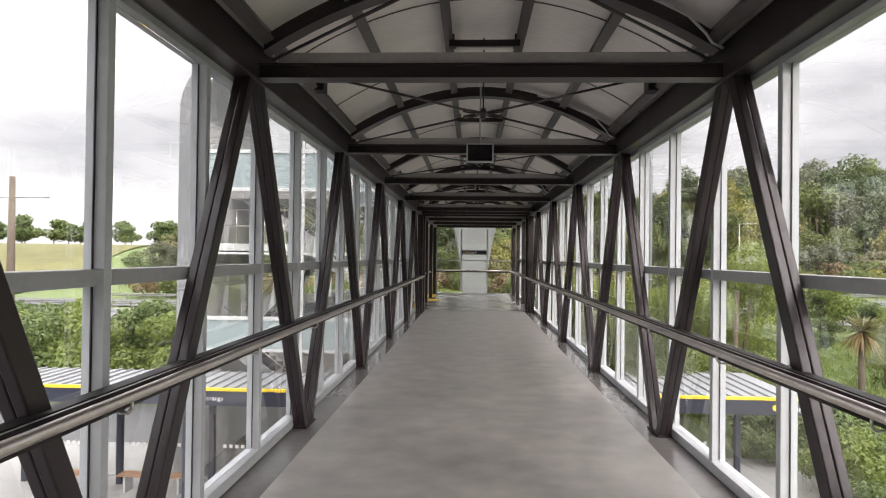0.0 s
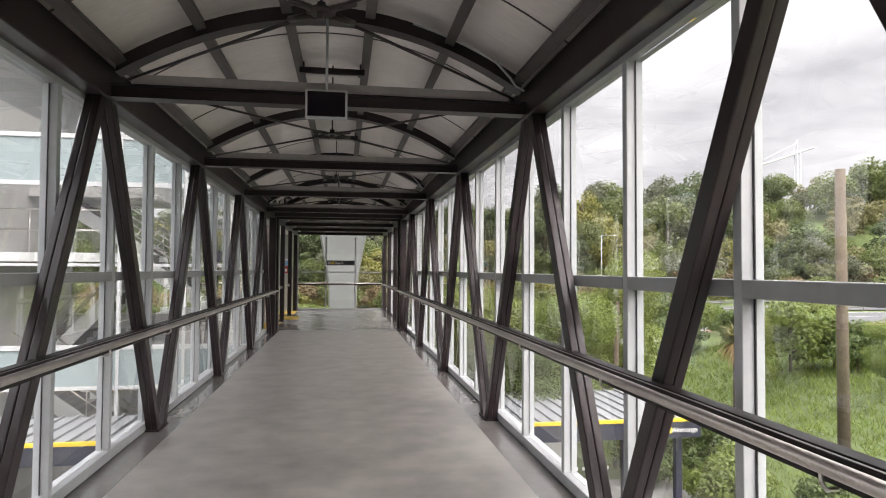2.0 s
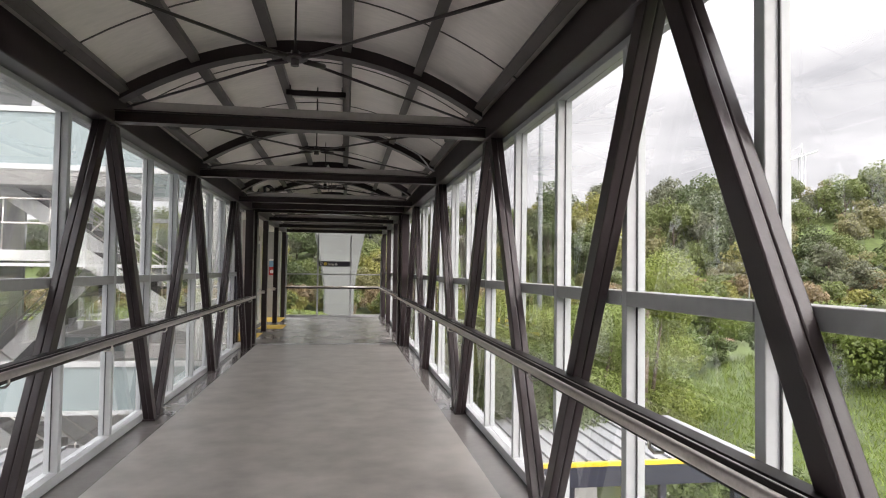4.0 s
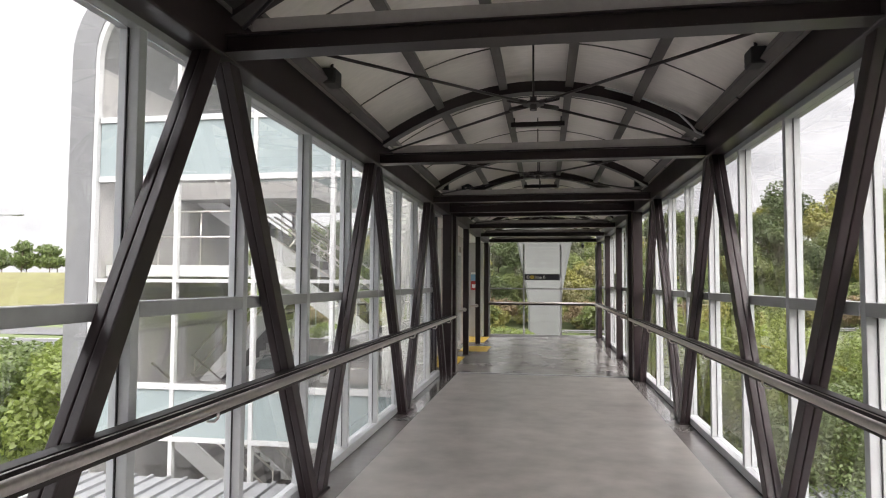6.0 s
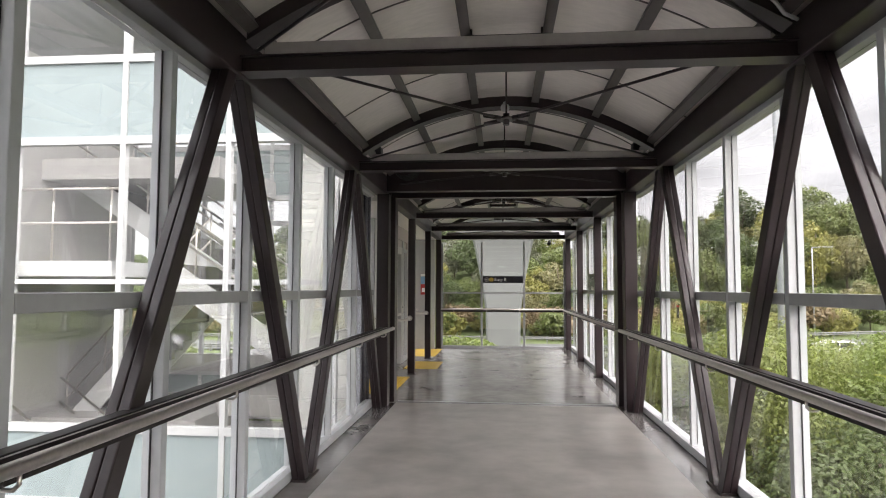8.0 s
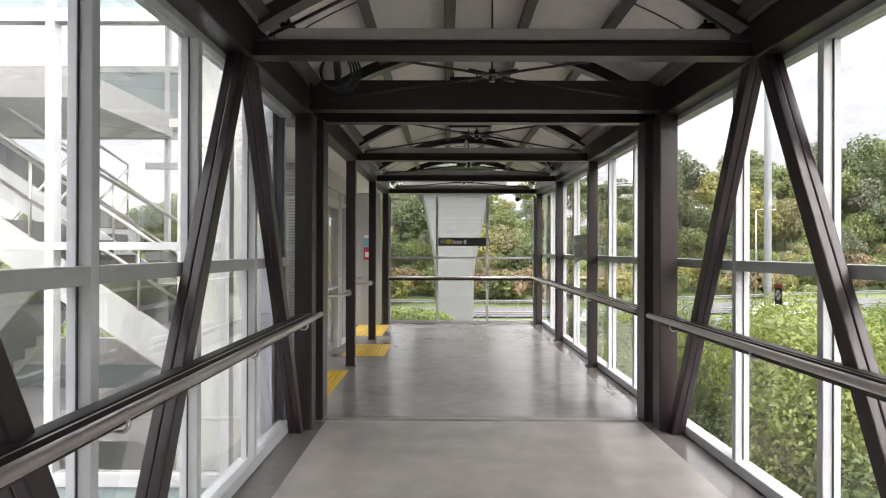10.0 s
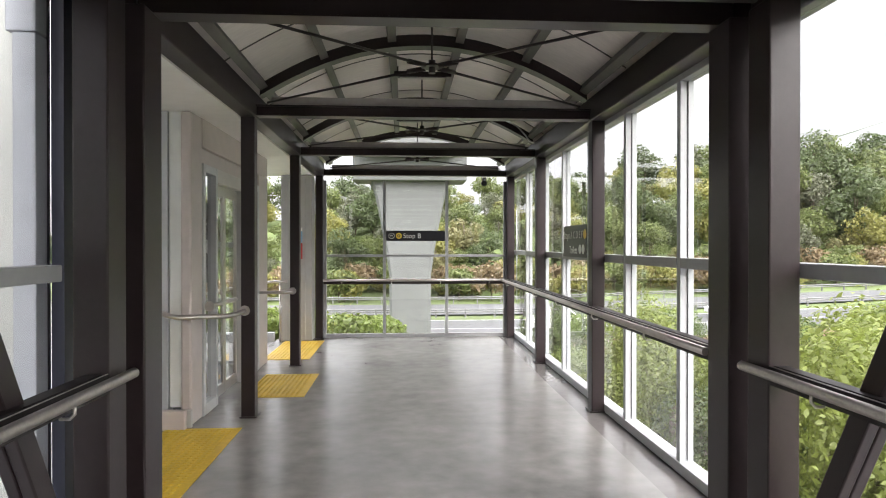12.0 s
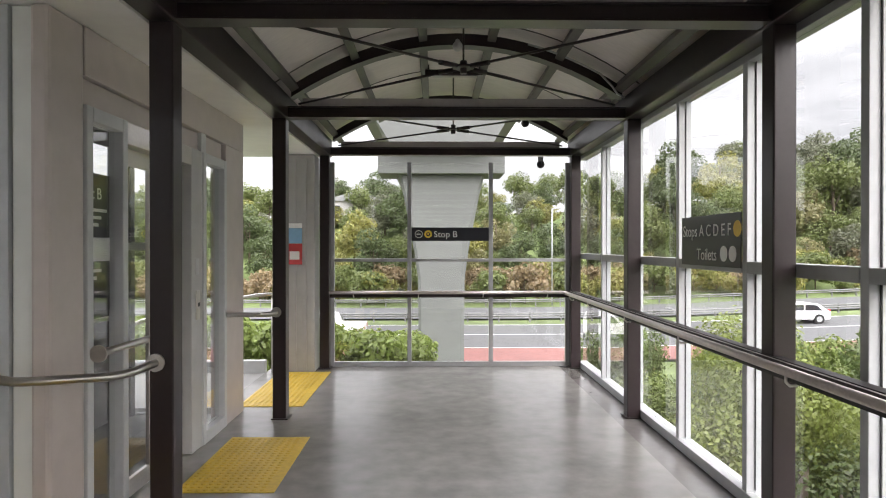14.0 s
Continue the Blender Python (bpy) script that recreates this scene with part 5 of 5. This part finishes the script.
spots = [(-58 - 4.2 * k + rr.uniform(-1, 1), 188 - 0.9 * k + rr.uniform(-6, 6), rr.uniform(0.8, 1.2)) for k in range(52)]
scatter(fl, spots, "field tree line", rr)

# trees beyond the car park behind the start
bt = [make_tree(35, 4.0, 9.0, 1300, 0.9, M_LEAF_DARK, "dark tree beyond the car park")]
scatter(bt, [(-70 + 5.5 * k + rr.uniform(-1.5, 1.5), -62 + rr.uniform(-4, 4), rr.uniform(0.8, 1.2)) for k in range(24)], "car park trees", rr)

# dry pasture rising beyond the motorway
fx, fy = np.linspace(-320, -64, 60), np.linspace(86, 210, 40)
FX, FY = np.meshgrid(fx, fy)
FZ = ground_z(FX, FY) + 0.25
me = bpy.data.meshes.new("field")
me.from_pydata(np.stack([FX.ravel(), FY.ravel(), FZ.ravel()], 1).tolist(), [], [(j * 60 + i, j * 60 + i + 1, (j + 1) * 60 + i + 1, (j + 1) * 60 + i) for j in range(39) for i in range(59)])
me.materials.append(M_FIELD)
me.shade_smooth()
tagged(new("field", me), "dry yellow-green pasture sloping up to trees", "field", kind="structure")

# bushes along the left side
lb = [make_tree(41, 2.3, 4.6, 5200, 0.26, M_LEAF_DARK, "dense dark green bush beside the station", "bush"),
      make_tree(42, 2.2, 4.3, 5200, 0.26, M_LEAF, "dense leafy green bush beside the station", "bush")]
spots = [(-9.5 - 2.1 * k + rr.uniform(-0.5, 0.5), 27.5 + rr.uniform(-1.5, 1.5), rr.uniform(0.84, 0.98)) for k in range(11)]
spots += [(-12 - 2.6 * k, 32.5 + rr.uniform(-1, 1), 0.95) for k in range(8)]
scatter(lb, spots, "station bushes", rr)

# near shrubs beside the landing
nb = [make_tree(51, 1.85, 6.1, 30000, 0.074, M_LEAF, "leafy light green shrub tree close to the glass", "bush"),
      make_tree(52, 1.75, 5.8, 30000, 0.070, M_LEAF_BRIGHT, "yellow-green leafy shrub tree close to the glass", "bush"),
      make_tree(53, 1.8, 6.0, 30000, 0.074, M_LEAF_DARK, "deep green leafy shrub tree close to the glass", "bush")]
spots = [(4.6, 19.2, 1.02), (4.3, 21.6, 0.98), (4.7, 23.8, 0.95), (4.2, 26.2, 0.9), (6.4, 20.6, 1.08), (6.8, 23.2, 1.0), (6.2, 26.4, 0.92), (8.8, 22.0, 1.1), (9.2, 25.2, 1.02), (8.4, 28.5, 0.9),
         (11.6, 26.5, 0.66), (16.3, 19.4, 0.52), (14.6, 23.5, 0.52), (3.4, 29.2, 0.82), (6.0, 30.0, 0.85),
         (3.9, 24.9, 0.93), (4.0, 27.6, 0.9), (5.3, 28.4, 0.88), (5.4, 22.6, 0.95), (5.6, 25.2, 0.92), (4.1, 20.2, 0.95)]
scatter(nb, spots, "shrubs beside the landing", rr)
eb = [make_tree(61, 1.15, 4.75, 12000, 0.10, M_LEAF, "bright green hedge bush outside the end window", "bush")]
scatter(eb, [(-0.95, 29.9, 1.11), (-1.25, 29.5, 1.18), (-2.1, 29.8, 1.20), (-3.0, 29.5, 1.20), (-3.9, 29.7, 1.18), (-4.9, 29.4, 1.18), (-6.1, 29.6, 1.17), (-7.4, 29.5, 1.17)], "hedge bushes", rr, 0.03)

# bank shrubs farther right
bb = [make_tree(71, 1.5, 3.0, 3600, 0.17, M_LEAF, "round green shrub on the grass bank", "shrub"), make_tree(72, 1.4, 2.7, 3600, 0.17, M_LEAF_DARK, "dark green shrub on the grass bank", "shrub")]
spots = [(19 + rr.uniform(-1.5, 6), 18 + 2.2 * k + rr.uniform(-1, 1), rr.uniform(0.45, 0.8)) for k in range(11)] + [(13 + rr.uniform(-1, 2), 30 + 2.5 * k, rr.uniform(0.7, 1.1)) for k in range(5)] + [(11 + rr.uniform(-1.5, 7.5), 22 + 1.05 * k, rr.uniform(0.6, 1.05)) for k in range(18)] + [(9.6, 17.4, 0.75), (10.6, 19.4, 0.85), (9.0, 20.3, 0.9), (11.2, 16.0, 0.6), (9.2, 15.4, 0.55)]
scatter(bb, spots, "bank shrubs", rr)


vs = [(10 + 2.0 * k + rr.uniform(-0.8, 0.8), 45.5 + rr.uniform(-3.5, 4), rr.uniform(0.45, 0.85)) for k in range(38)]
scatter([make_tree(75, 1.5, 2.6, 1600, 0.22, M_LEAF_OLIVE, "olive green verge shrub", "shrub"), make_tree(76, 1.5, 2.8, 1600, 0.22, M_LEAF, "mid green verge shrub", "shrub")], vs, "near verge shrubs", rr)


def cabbage_tree(x, y, h, seed):
    r = np.random.RandomState(seed)
    z = float(ground_z(x, y))
    t_ = thing("cabbage_tree", "spiky cabbage tree with a skirt of dry blades", "tree", "cabbage trees", at=(x, y, z))
    bm_ = new_bm()
    tube(bm_, [(0, 0, -0.3), (0.03, 0, h * 0.5), (0.05, 0.03, h)], [0.13, 0.1, 0.09], 8)
    part("trunk", bm_, M_BARK, t_)
    for nm, n, mt, lo, hi in (("crown", 170, M_PALMLEAF, -0.15, 1.0), ("dry_skirt", 60, M_DRYPALM, -1.0, -0.35)):
        bm_ = new_bm()
        for _ in range(n):
            a, e = r.uniform(0, 2 * math.pi), r.uniform(lo, hi)
            d = Vector((math.cos(a) * math.cos(e), math.sin(a) * math.cos(e), math.sin(e)))
            L = r.uniform(0.6, 0.95)
            side = d.cross(Vector((0, 0, 1))).normalized() * 0.028
            p0, p1 = Vector((0.05, 0.03, h)), Vector((0.05, 0.03, h)) + d * L * 0.6
            p2 = p1 + d * L * 0.4 + Vector((0, 0, -0.18 * L))
            q = [bm_.verts.new(p) for p in (p0 - side * 0.5, p0 + side * 0.5, p1 + side, p1 - side, p2)]
            bm_.faces.new(q[:4])
            bm_.faces.new((q[3], q[2], q[4]))
        part(nm, bm_, mt, t_)


cabbage_tree(12.1, 20.8, 3.3, 5)
cabbage_tree(16.4, 17.2, 2.4, 6)
cabbage_tree(12.0, 29.0, 2.2, 8)

# long grass on the near bank
r = np.random.RandomState(3)
gxs, gys = r.uniform(8.5, 24, 60000), r.uniform(6, 30, 60000)
gzs = ground_z(gxs, gys)
hh = r.uniform(0.06, 0.24, 60000)
ang = r.uniform(0, 2 * math.pi, 60000)
dx, dy = np.cos(ang) * 0.022, np.sin(ang) * 0.022
lean = r.normal(0, 0.10, (60000, 2))
v = np.stack([np.stack([gxs - dx, gys - dy, gzs - 0.02], 1), np.stack([gxs + dx, gys + dy, gzs - 0.02], 1), np.stack([gxs + lean[:, 0], gys + lean[:, 1], gzs + hh], 1)], 1).reshape(-1, 3)
me = bpy.data.meshes.new("long_grass")
me.vertices.add(len(v))
me.vertices.foreach_set("co", v.ravel())
me.loops.add(len(v))
me.loops.foreach_set("vertex_index", np.arange(len(v), dtype=np.int32))
me.polygons.add(60000)
me.polygons.foreach_set("loop_start", np.arange(0, len(v), 3, dtype=np.int32))
me.update(calc_edges=True)
me.materials.append(leaf_mat("long_grass_blades", (0.19, 0.25, 0.055)))
tagged(new("long_grass", me), "long bright green grass on the bank", "grass", kind="stuff")
